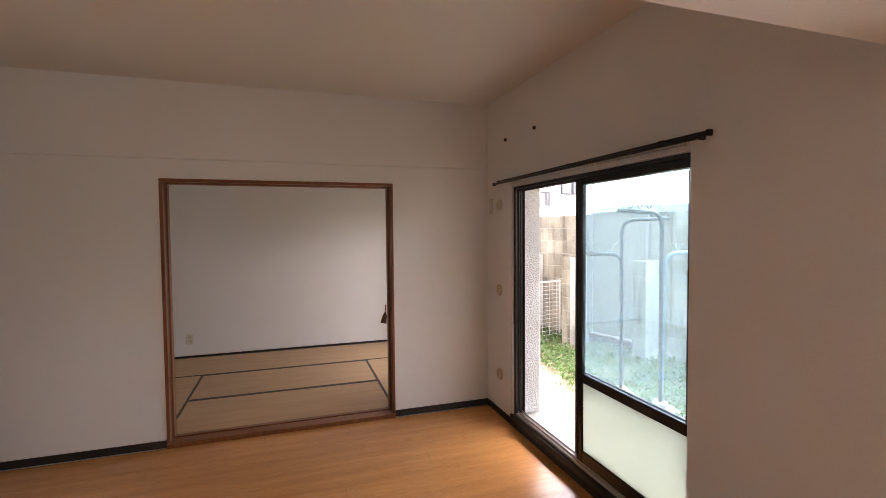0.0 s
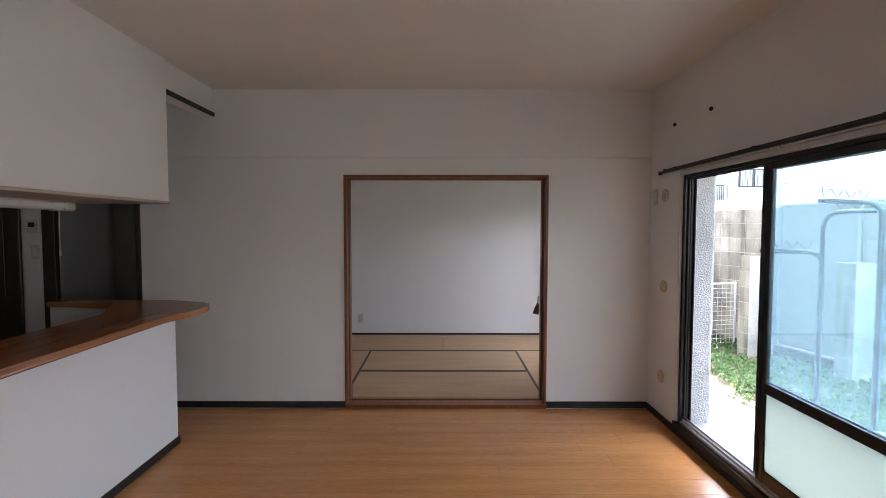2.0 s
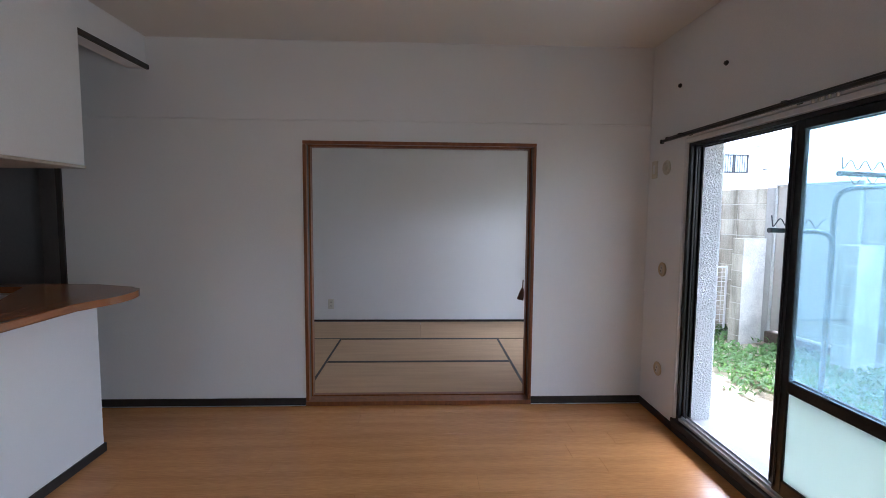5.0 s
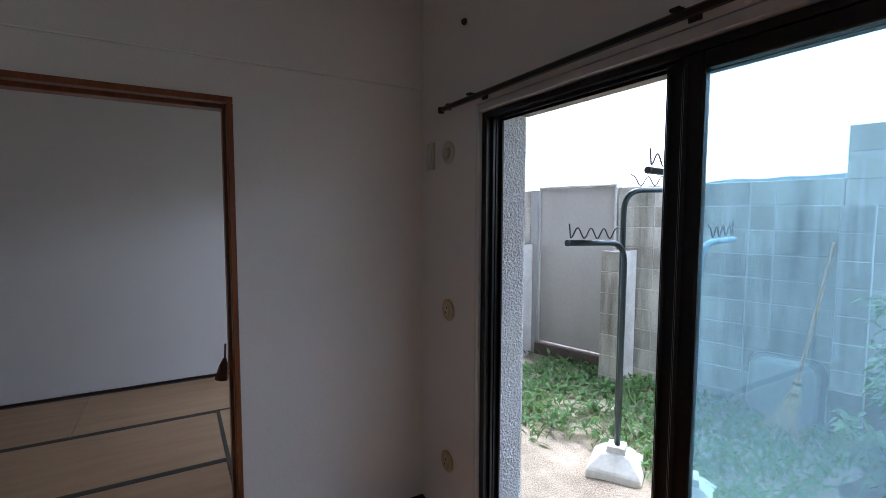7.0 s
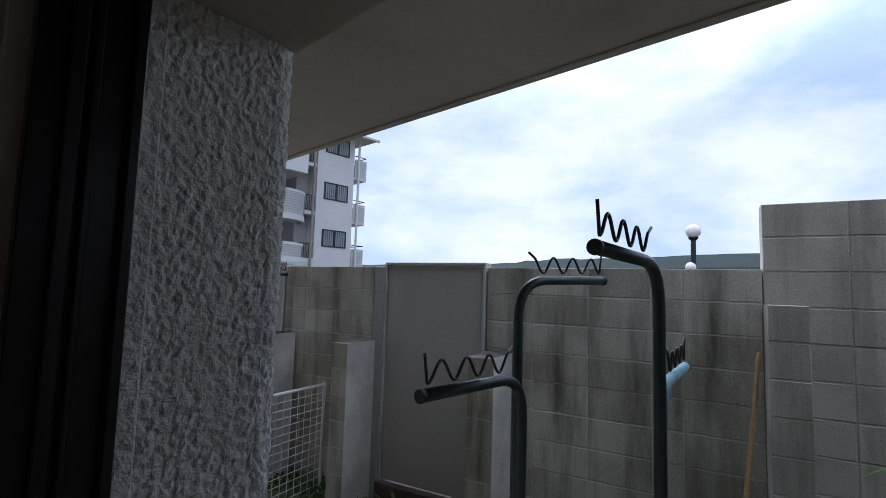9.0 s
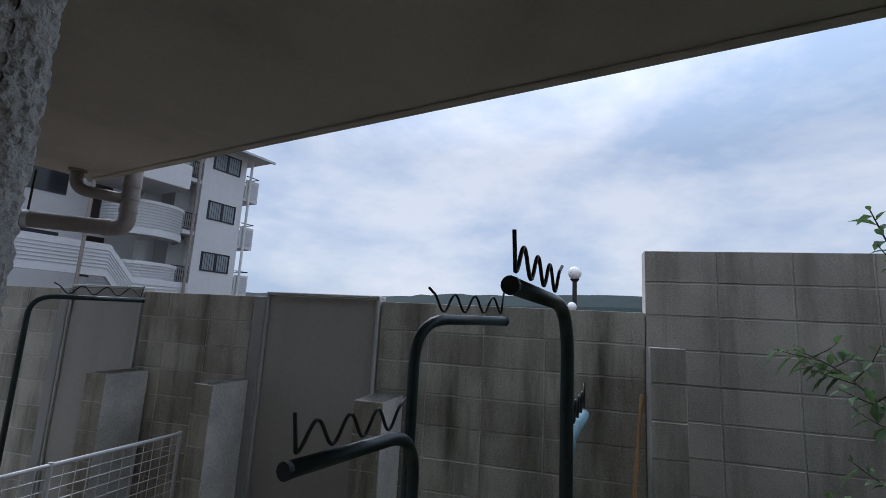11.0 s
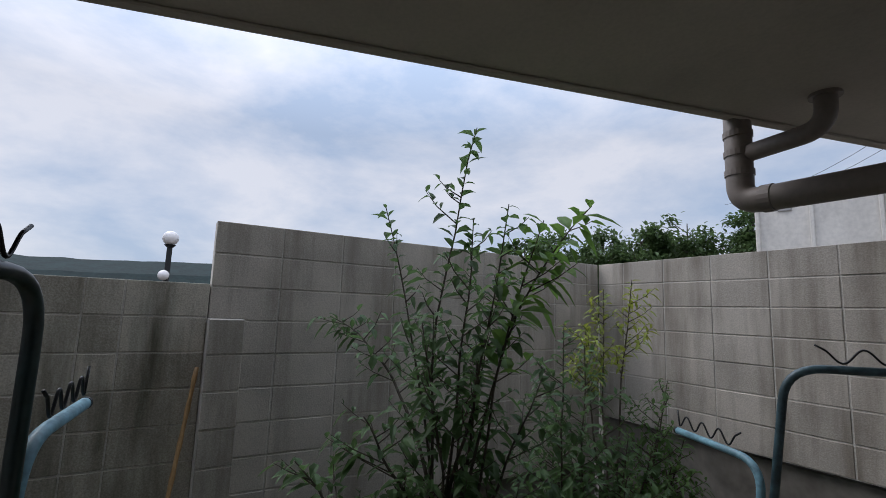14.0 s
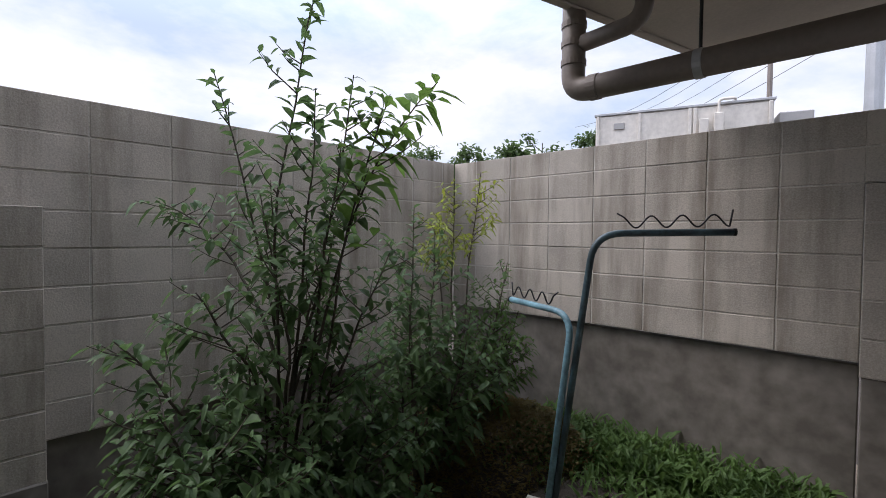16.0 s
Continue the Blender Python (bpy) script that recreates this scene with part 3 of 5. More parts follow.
# ---- laundry stands ----
def hook_wire(a, b, side=1):
    """Zigzag wire that lies on an arm from a to b, with a raised end."""
    a, b = Vector(a), Vector(b)
    d = (b - a)
    pts = [a + Vector((0, 0, 0.09)) - d.normalized() * 0.012]
    n = 36
    for i in range(n + 1):
        t = i / n
        z = 0.028 - 0.028 * math.cos(t * 2 * math.pi * 3.5 + 0.0)
        pts.append(a + d * t + Vector((0, 0, 0.014 + z)))
    pts[-1] = b + Vector((0, 0, 0.085)) + d.normalized() * 0.02
    return tube(bend(pts, 0.004, 2), 0.0042, 8)


def laundry_stand(foot, arms, label):
    st = thing("laundry_stand", label, "laundry stand", Matrix.Translation((foot[0], foot[1], GZ)), group="laundry pole stands")
    w, h = 0.16, 0.16
    bm = bmesh.new()
    add_box(bm, (-w, -w, -0.03), (w, w, 0.05), 0.01)
    for v in [v for v in bm.verts if v.co.z > 0.03]:
        v.co.x *= 0.95
        v.co.y *= 0.95
    rings = []
    for r, z in ((0.145, 0.05), (0.075, 0.12), (0.055, 0.125), (0.05, h)):
        rings.append([bm.verts.new((sx * r, sy * r, z)) for sx, sy in ((-1, -1), (1, -1), (1, 1), (-1, 1))])
    for a, b in zip(rings, rings[1:]):
        for k in range(4):
            bm.faces.new((a[k], a[(k + 1) % 4], b[(k + 1) % 4], b[k]))
    bm.faces.new(rings[-1])
    bmesh.ops.transform(bm, matrix=Matrix.Rotation(radians(32), 4, "Z"), verts=bm.verts)
    part("base", bm, M_PLASTIC, st, "white weathered plastic base")
    for dx, dy, ex, ey, z, material, rad in arms:
        top = z - GZ
        p = part("pole", tube(bend([(dx * 0.3, dy * 0.3, 0.02), (dx, dy, top), (ex, ey, top + 0.012)], 0.13), 0.0165, 14), material, st, smooth=True)
        d = Vector((ex - dx, ey - dy, 0))
        near = Vector((dx, dy, top)) + d * rad + Vector((0, 0, 0.012))
        far = Vector((ex, ey, top + 0.024)) - d.normalized() * 0.015
        part("hook_wire", hook_wire(far, near), M_WIRE, p, "black zigzag wire", True)
        part("cap", tube([(ex, ey, top + 0.012), Vector((ex, ey, top + 0.012)) + d.normalized() * 0.012], 0.0175, 14), M_BLACK, p)
    return st


laundry_stand((5.43, 7.63), [(0.0, -0.012, -0.47, -0.03, 1.262, M_POLE, 0.18), (0.025, 0.025, 0.44, -0.08, 1.568, M_POLE, 0.15)], "dark laundry pole stand with two bent arms on a white base")
laundry_stand((5.50, 7.225), [(0.0, 0.0, -0.43, -0.012, 1.618, M_POLE, 0.20), (0.045, 0.012, 0.42, 0.05, 1.275, M_POLEBLUE, 0.25)], "dark laundry pole stand with a faded blue lower arm")
laundry_stand((6.032, 4.960), [(-0.207, -0.157, -0.617, -0.597, 1.40, M_POLEDARKBLUE, 0.2), (-0.132, -0.1, 0.353, -0.127, 1.005, M_POLEBLUE, 0.25)], "old leaning laundry pole stand with a faded blue lower arm")
laundry_stand((5.62, 10.75), [(0.0, 0.0, 0.55, -0.28, 1.60, M_POLE, 0.2)], "dark laundry pole stand beyond the wire panel")

# ---- drain pipes under the slab ----
def pipe_run(p, d, label):
    d = Vector(d).normalized()
    p = Vector(p)
    pr = thing("drain_pipe", label, "pipe", group="drain pipes")
    low = p + Vector((0, 0, 2.165))
    part("lower_run", tube(bend([p + Vector((0, 0, 3.6)), low, low + d * 1.9], 0.09), 0.062, 20), M_PIPE, pr, smooth=True)
    b = p + Vector((0, 0, 2.405))
    part("branch", tube(bend([b, b + d * 0.37 + Vector((0, 0, 0.03)), b + d * 0.37 + Vector((0, 0, 0.23))], 0.10), 0.044, 18), M_PIPE, pr, smooth=True)
    e = b + d * 0.37 + Vector((0, 0, 0.168))
    part("flange", tube([e, e + Vector((0, 0, 0.02))], 0.062, 20), M_PIPE, pr)
    for z in (2.30, 2.40, 2.50):
        part("collar", tube([p + Vector((0, 0, z)), p + Vector((0, 0, z + 0.03))], 0.067, 20), M_PIPE, pr, smooth=False)
    part("collar", tube([low + d * 0.1, low + d * 0.15], 0.067, 20), M_PIPE, pr)
    h = low + d * 0.62
    part("clamp", tube([h - d * 0.018, h + d * 0.018], 0.067, 20), M_GREYSTEEL, pr, "galvanised clamp")
    part("rod", tube([h + Vector((0, 0, 0.05)), h + Vector((0, 0, 0.38))], 0.008, 8), M_BLACK, pr)
    return pr


pipe_run((6.107, 4.66, 0), (-0.968, -0.25, 0), "beige plastic drain pipes hung below the balcony slab")
pipe_run((6.18, 10.9, 0), (-0.80, 0.6, 0), "beige plastic drain pipes at the far end of the slab")

# ---- wire mesh panel between the gardens ----
wp = thing("wire_panel", "white coated wire mesh panel standing in the garden", "fence panel")
pa, pb = Vector((6.33, 10.06, 0)), Vector((4.75, 9.72, 0))
pd = pb - pa
bm = bmesh.new()
for z in (GZ + 0.02, 0.73):
    add_tube(bm, [pa + Vector((0, 0, z)), pb + Vector((0, 0, z))], 0.012, 8)
for q in (pa, (pa + pb) / 2, pb):
    add_tube(bm, [q + Vector((0, 0, GZ - 0.05)), q + Vector((0, 0, 0.745))], 0.013, 8)
part("panel_frame", bm, M_LAMPBODY, wp)
for i in range(1, 24):
    q = pa + pd * (i / 24)
    part("wire", tube([q + Vector((0, 0, GZ)), q + Vector((0, 0, 0.73))], 0.0028, 5), M_LAMPBODY, wp)
for i in range(1, 14):
    z = GZ + 0.02 + i * 0.059
    part("wire", tube([pa + Vector((0, 0, z)), pb + Vector((0, 0, z))], 0.0028, 5), M_LAMPBODY, wp)

# ---- broom and tub ----
br = thing("bamboo_broom", "bamboo broom leaning upside on the block wall", "broom")
b0, b1 = Vector((6.80, 7.30, 0.12)), Vector((7.13, 7.235, 1.24))
n = 22
part("handle", tube([b0.lerp(b1, i / n) for i in range(n + 1)], 0.012, 10, [0.0105 + (0.003 if i % 3 == 0 else 0) for i in range(n + 1)]), M_BAMBOO, br, smooth=True)
bm = bmesh.new()
ax = (b1 - b0).normalized()
for i in range(110):
    e = b0 - ax * random.uniform(0.22, 0.34) + Vector((random.gauss(0, 0.05), random.gauss(0, 0.09), random.gauss(0.02, 0.02)))
    e.z = max(e.z, GZ + 0.01)
    add_tube(bm, [b0 + ax * 0.18 + Vector((random.gauss(0, 0.008), random.gauss(0, 0.008), 0)), b0 + ax * 0.02 + Vector((random.gauss(0, 0.018), random.gauss(0, 0.022), 0)), e], 0.003, 4, [0.0035, 0.003, 0.0015])
part("twigs", bm, M_TWIG, br, "pale splayed twigs")
for k in (0.06, 0.14):
    part("binding", tube([b0 + ax * k, b0 + ax * (k + 0.02)], 0.026, 12), M_BLACK, br)

tb = thing("plastic_tub", "olive grey plastic tub leaning on the wall", "tub", Matrix.Translation((6.93, 7.42, GZ + 0.005)) @ Matrix.Rotation(radians(14.5), 4, "Z") @ Matrix.Rotation(radians(14), 4, "Y"))


def rounded_ring(w, h, r, x, zc):
    pts = []
    for cy, cz, a0 in ((w - r, h - r, 0), (-(w - r), h - r, 90), (-(w - r), -(h - r), 180), (w - r, -(h - r), 270)):
        for k in range(6):
            a = radians(a0 + k * 18)
            pts.append((x, cy + r * math.cos(a), zc + cz + r * math.sin(a)))
    return pts


bm = bmesh.new()
rings = [[bm.verts.new(p) for p in rounded_ring(w, h, 0.09, x, 0.257)] for w, h, x in ((0.225, 0.255, 0.07), (0.23, 0.255, 0.055), (0.205, 0.235, 0.05), (0.19, 0.22, -0.06), (0.16, 0.19, -0.075))]
for a, b in zip(rings, rings[1:]):
    for k in range(len(a)):
        bm.faces.new((a[k], a[(k + 1) % len(a)], b[(k + 1) % len(a)], b[k]))
bm.faces.new(rings[-1])
bm.faces.new(rings[0][::-1])
part("tub_body", bm, M_TUB, tb, smooth=False)
bm = bmesh.new()
rim = rounded_ring(0.232, 0.262, 0.09, 0.066, 0.257)
add_tube(bm, rim + rim[:1], 0.009, 8)
part("rim", bm, M_TUB, tb, "rolled plastic rim", True)

# ---- plants ----
def add_leaf(bm, p, d, length, width, droop=0.3):
    """A pointed leaf folded along its rib: six faces."""
    d = d.normalized()
    side = d.cross(Vector((0, 0, 1)))
    side = side.normalized() if side.length > 0.05 else Vector((1, 0, 0))
    side = (side + Vector((0, 0, random.uniform(-0.5, 0.5)))).normalized()
    up = side.cross(d).normalized()
    def at(t, s):
        return bm.verts.new(p + d * (length * t) + side * (width * s) + up * (abs(s) * width * 0.35) - Vector((0, 0, droop * length * t * t)))
    a, m1, m2, tip = at(0, 0), at(0.35, 0), at(0.72, 0), at(1, 0)
    l1, l2, r1, r2 = at(0.35, 0.5), at(0.72, 0.36), at(0.35, -0.5), at(0.72, -0.36)
    for f in ((a, m1, l1), (l1, m1, m2, l2), (l2, m2, tip), (a, r1, m1), (r1, r2, m2, m1), (r2, tip, m2)):
        bm.faces.new(f)


def shrub(name, label, stems, leaf_len, wid, material, shoots=19, bare=0.28, gap=0.019, droop=0.42):
    """Upright stems with leaves set in a spiral, and steep side shoots; sparse enough to see through."""
    ob = thing(name, label, "shrub")
    leaves = bmesh.new()

    def dress(path, t0, size):
        length = sum((q - p).length for p, q in zip(path, path[1:]))
        count = max(2, int(length * (1 - t0) / gap))
        turn = random.uniform(0, 6.28)
        for k in range(count):
            t = t0 + (1 - t0) * (k + 0.5) / count
            i = min(len(path) - 2, int(t * (len(path) - 1)))
            p = path[i].lerp(path[i + 1], t * (len(path) - 1) - i)
            along = (path[i + 1] - path[i]).normalized()
            turn += 2.4 + random.uniform(-0.4, 0.4)
            side = along.orthogonal().normalized()
            out = side * math.cos(turn) + along.cross(side) * math.sin(turn)
            ll = size * random.uniform(0.6, 1.2) * (0.75 if k > count - 3 else 1)
            add_leaf(leaves, p, out * 0.85 + along * random.uniform(0.25, 0.8), ll, ll * wid * random.uniform(0.8, 1.2), droop * random.uniform(0.5, 1.5))

    for a, b, c in stems:
        wood = bmesh.new()
        a, b, c = Vector(a), Vector(b), Vector(c)
        wob = random.uniform(0, 9)
        path = []
        for i in range(13):
            t = i / 12
            q = a * (1 - t) ** 2 + b * 2 * t * (1 - t) + c * t * t
            path.append(q + Vector((noise.noise((t * 4, wob, 0)), noise.noise((t * 4, wob, 5)), 0)) * 0.035 * math.sin(math.pi * t))
        add_tube(wood, path, 0.01, 6, [0.0085 * (1 - 0.82 * i / 12) + 0.001 for i in range(13)])
        dress(path, max(bare, 0.45), leaf_len)
        for k in range(shoots):
            t = bare + (0.93 - bare) * (k + random.random()) / shoots
            i = min(11, int(t * 12))
            p = path[i].lerp(path[i + 1], t * 12 - i)
            along = (path[i + 1] - path[i]).normalized()
            ang = random.uniform(0, 2 * math.pi)
            out = Vector((math.cos(ang), math.sin(ang), 0.05))
            ln = random.uniform(0.13, 0.40) * (1.2 - 0.7 * t)
            e = p + (out * 0.85 + along * 0.6).normalized() * ln
            mid = p.lerp(e, 0.5) + out * ln * 0.1
            add_tube(wood, [p, mid, e], 0.003, 4, [0.0036, 0.0026, 0.0013], False)
            dress([p, mid, e], 0.2, leaf_len * (1.15 if t < 0.5 else 0.95))
        part("stem", wood, M_BARK, ob)
    part("foliage", leaves, material, ob)
    return ob


G = GZ
random.seed(5)
shrub("garden_shrub", "tall slender dark green garden shrub with narrow pointed leaves", [
    ((6.33, 6.12, G), (6.30, 6.24, 1.5), (6.34, 5.98, 2.45)),
    ((6.38, 6.12, G), (6.43, 6.10, 1.2), (6.58, 6.36, 2.08)),
    ((6.42, 6.14, 0.85), (6.70, 6.26, 1.42), (6.97, 6.57, 1.53)),
    ((6.35, 6.12, 0.4), (6.33, 6.03, 1.3), (6.30, 6.00, 2.0)),
    ((6.35, 6.10, 0.3), (6.28, 5.97, 1.2), (6.25, 5.85, 2.07)),
    ((6.33, 6.10, 0.6), (6.30, 5.98, 1.3), (6.42, 5.78, 1.80)),
    ((6.35, 6.12, 0.5), (6.45, 5.98, 1.0), (6.50, 5.82, 1.50)),
    ((6.32, 6.12, 0.5), (6.22, 6.12, 1.0), (6.32, 6.22, 1.55)),
    ((6.30, 6.15, 0.5), (6.25, 6.30, 0.95), (6.20, 6.46, 1.17)),
    ((6.25, 6.20, 0.1), (6.15, 6.45, 0.75), (6.20, 6.70, 1.02)),
    ((6.36, 6.10, 0.3), (6.25, 5.85, 0.9), (6.28, 5.66, 1.30))], 0.094, 0.40, M_LEAF, 12, 0.3, 0.025)
random.seed(15)
shrub("broad_leaf_shoot", "bright green broad leaved shoot among the shrub stems", [
    ((6.33, 6.08, G), (6.28, 6.05, 1.5), (6.13, 5.50, 2.07)), ((6.33, 6.06, G), (6.26, 5.98, 1.2), (6.20, 5.70, 2.0))], 0.14, 0.38, M_LEAF3, 6, 0.6, 0.032)
random.seed(6)
shrub("low_shrub", "dense low dark green shrub by the wall", [
    ((6.62, 5.32, G), (6.60, 5.38, 0.8), (6.60, 5.36, 1.54)), ((6.66, 5.25, G), (6.72, 5.15, 0.7), (6.70, 5.17, 1.42)), ((6.66, 5.28, G), (6.80, 5.25, 0.5), (6.80, 5.30, 1.05)),
    ((6.60, 5.30, G), (6.50, 5.42, 0.5), (6.48, 5.45, 1.05)), ((6.64, 5.22, G), (6.60, 5.02, 0.5), (6.58, 4.98, 0.95)), ((6.60, 5.28, G), (6.45, 5.20, 0.4), (6.38, 5.15, 0.80)),
    ((6.70, 5.20, G), (6.80, 5.00, 0.5), (6.88, 4.92, 1.0)), ((6.58, 5.32, G), (6.42, 5.50, 0.4), (6.35, 5.58, 0.85)), ((6.66, 5.20, G), (6.65, 4.85, 0.5), (6.68, 4.75, 0.85))], 0.086, 0.40, M_LEAF, 20, 0.2)
random.seed(16)
shrub("fringe_shrub", "light green feathery shrub beside the side wall", [
    ((6.86, 4.72, G), (6.84, 4.62, 0.6), (6.80, 4.52, 1.20)), ((6.86, 4.70, G), (6.80, 4.58, 0.5), (6.70, 4.50, 0.88)), ((6.84, 4.72, G), (6.74, 4.70, 0.4), (6.62, 4.66, 0.78)), ((6.88, 4.70, G), (6.92, 4.60, 0.5), (6.90, 4.50, 0.95))], 0.066, 0.36, M_GRASS, 20, 0.25, 0.016)
random.seed(7)
shrub("yellow_green_shrub", "slender bare stemmed shrub with yellow green leaf tufts", [
    ((6.98, 4.86, G), (6.97, 4.86, 0.9), (6.97, 4.85, 1.76)), ((6.98, 4.82, G), (6.97, 4.76, 0.9), (6.97, 4.63, 1.83)), ((6.98, 4.84, G), (6.99, 4.92, 0.9), (6.99, 4.98, 1.52))], 0.078, 0.34, M_LEAF2, 14, 0.66, 0.016)
random.seed(8)
shrub("foreground_shrub", "broad leaved dark shrub growing low in the garden", [
    ((6.12, 6.30, G), (6.05, 6.45, 0.5), (6.00, 6.58, 0.82)), ((6.10, 6.28, G), (5.98, 6.38, 0.5), (5.90, 6.45, 0.72)), ((6.10, 6.22, G), (5.95, 6.25, 0.4), (5.86, 6.28, 0.58)), ((6.12, 6.15, G), (6.02, 6.12, 0.4), (5.98, 6.10, 0.62)),
    ((6.18, 6.32, G), (6.20, 6.48, 0.4), (6.22, 6.60, 0.74)), ((6.08, 6.05, G), (5.95, 6.0, 0.25), (5.85, 5.98, 0.42)), ((6.14, 6.0, G), (6.10, 5.9, 0.3), (6.06, 5.84, 0.5)), ((6.08, 6.35, G), (5.92, 6.52, 0.3), (5.84, 6.60, 0.46)),
    ((6.16, 6.2, G), (6.14, 6.22, 0.4), (6.12, 6.24, 0.78)), ((6.25, 6.05, G), (6.25, 6.0, 0.4), (6.22, 5.95, 0.8)), ((6.30, 5.95, G), (6.30, 5.8, 0.3), (6.28, 5.72, 0.6)),
    ((6.35, 6.05, G), (6.32, 6.0, 0.5), (6.30, 6.02, 0.95)), ((6.32, 6.18, G), (6.28, 6.25, 0.5), (6.26, 6.28, 0.95)), ((6.40, 5.90, G), (6.40, 5.8, 0.4), (6.42, 5.70, 0.8)), ((6.20, 5.85, G), (6.15, 5.75, 0.3), (6.12, 5.66, 0.5))], 0.076, 0.5, M_LEAF, 22, 0.12, 0.017)


def ground_cover(name, label, material, count, place, size, rise, spread, blade=(0.16, 0.4)):
    bm = bmesh.new()
    for i in range(count):
        p, h = place()
        if p is None:
            continue
        a = random.uniform(0, 2 * math.pi)
        d = Vector((math.cos(a) * spread, math.sin(a) * spread, random.uniform(*rise)))
        ln = random.uniform(0.6, 1.3) * size
        add_leaf(bm, Vector((p[0], p[1], h)), d, ln, ln * random.uniform(*blade), 0.4)
    return tagged(mesh_ob(name, bm, material), label, "plants", kind="stuff")


def fence_side(x, y):
    q = FENCE.inverted() @ Vector((x, y, 0))
    r = SIDE.inverted() @ Vector((x, y, 0))
    return q.y > 0.05 and r.y < -0.06


def weed_place():
    x, y = random.uniform(4.7, 7.6), random.uniform(3.6, 11.2)
    if not fence_side(x, y):
        return None, 0
    if x > 5.75 and 4.3 < y < 6.9 and random.random() < 0.9:
        return None, 0
    c = noise.noise((x * 1.1, y * 1.1, 5)) + 0.35 * noise.noise((x * 4.5, y * 4.5, 9))
    edge = max(0, min(1, (x - 5.0) / 0.6))
    if c + (edge - 0.74) * 1.1 < random.uniform(-0.12, 0.12):
        return None, 0
    return (x, y), GZ + random.uniform(0.0, 0.07) * edge


random.seed(9)
ground_cover("weeds", "patchy bright green weeds on sandy soil", M_GRASS, 34000, weed_place, 0.105, (0.2, 1.7), 0.8, (0.09, 0.32))


def tuft_place():
    k = random.uniform(1.0, 2.8)
    n2 = random.gauss(0.32, 0.22)
    p = SIDE @ Vector((k, -max(0.04, abs(n2)), 0))
    return (p.x, p.y), GZ + random.uniform(0, 0.16) * (1 if n2 < 0.5 else 0.3)


random.seed(10)
ground_cover("tall_weeds", "taller green weeds along the side wall", M_GRASS, 5200, tuft_place, 0.15, (0.3, 2.2), 0.75, (0.06, 0.2))


def cover_place():
    x, y = random.uniform(6.22, 7.3), random.uniform(4.1, 5.4)
    h = 0.35 * (1 - ((x - 6.76) / 0.54) ** 4) * (1 - ((y - 4.75) / 0.72) ** 4) + 0.05 * noise.noise((x * 5, y * 5, 1))
    if not fence_side(x, y) or h < 0.03:
        return None, 0
    return (x, y), GZ + h + random.uniform(-0.06, 0.02)


random.seed(11)
ground_cover("hedge_cover", "low brownish green clipped ground cover", M_COVER, 14000, cover_place, 0.038, (0.1, 1.0), 1.0)

# ---- beyond the garden ----
lamp = thing("globe_lamp", "black post lamp with white opal globes behind the wall", "street lamp", Matrix.Translation((15.95, 9.75, -0.45)))
part("post", tube([(0, 0, 0), (0, 0, 3.25)], 0.06, 14, [0.07, 0.055]), M_BLACK, lamp)
bmg = bmesh.new()
bmesh.ops.create_uvsphere(bmg, u_segments=24, v_segments=16, radius=0.165, matrix=Matrix.Translation((0, 0, 3.46)))
part("globe", bmg, M_GLOBE, lamp, "white opal globe", True)
part("collar", tube([(0, 0, 3.25), (0, 0, 3.31)], 0.12, 16, [0.07, 0.12]), M_BLACK, lamp)
bmg = bmesh.new()
bmesh.ops.create_uvsphere(bmg, u_segments=20, v_segments=12, radius=0.115, matrix=Matrix.Translation((-0.05, 0.05, 2.62)))
part("globe", bmg, M_GLOBE, lamp, "smaller white globe", True)

hill = bmesh.new()
prev = None
for i in range(121):
    a = radians(-75 + i * 1.25)
    r = 620
    h = 42 + 0.55 * max(-20, 42 - (-75 + i * 1.25)) + 9 * noise.noise((i * 0.09, 2.3, 0)) + 6 * noise.noise((i * 0.33, 5, 0)) + 2.0 * noise.noise((i * 1.1, 7, 0))
    row = [hill.verts.new((math.cos(a) * (r + d), math.sin(a) * (r + d), z)) for d, z in ((0, -1), (60, h * 0.62), (140, h), (400, -1))]
    if prev:
        for k in range(3):
            hill.faces.new((prev[k], row[k], row[k + 1], prev[k + 1]))
    prev = row
structure("backdrop", hill, M_HILL, "low wooded hills on the horizon")


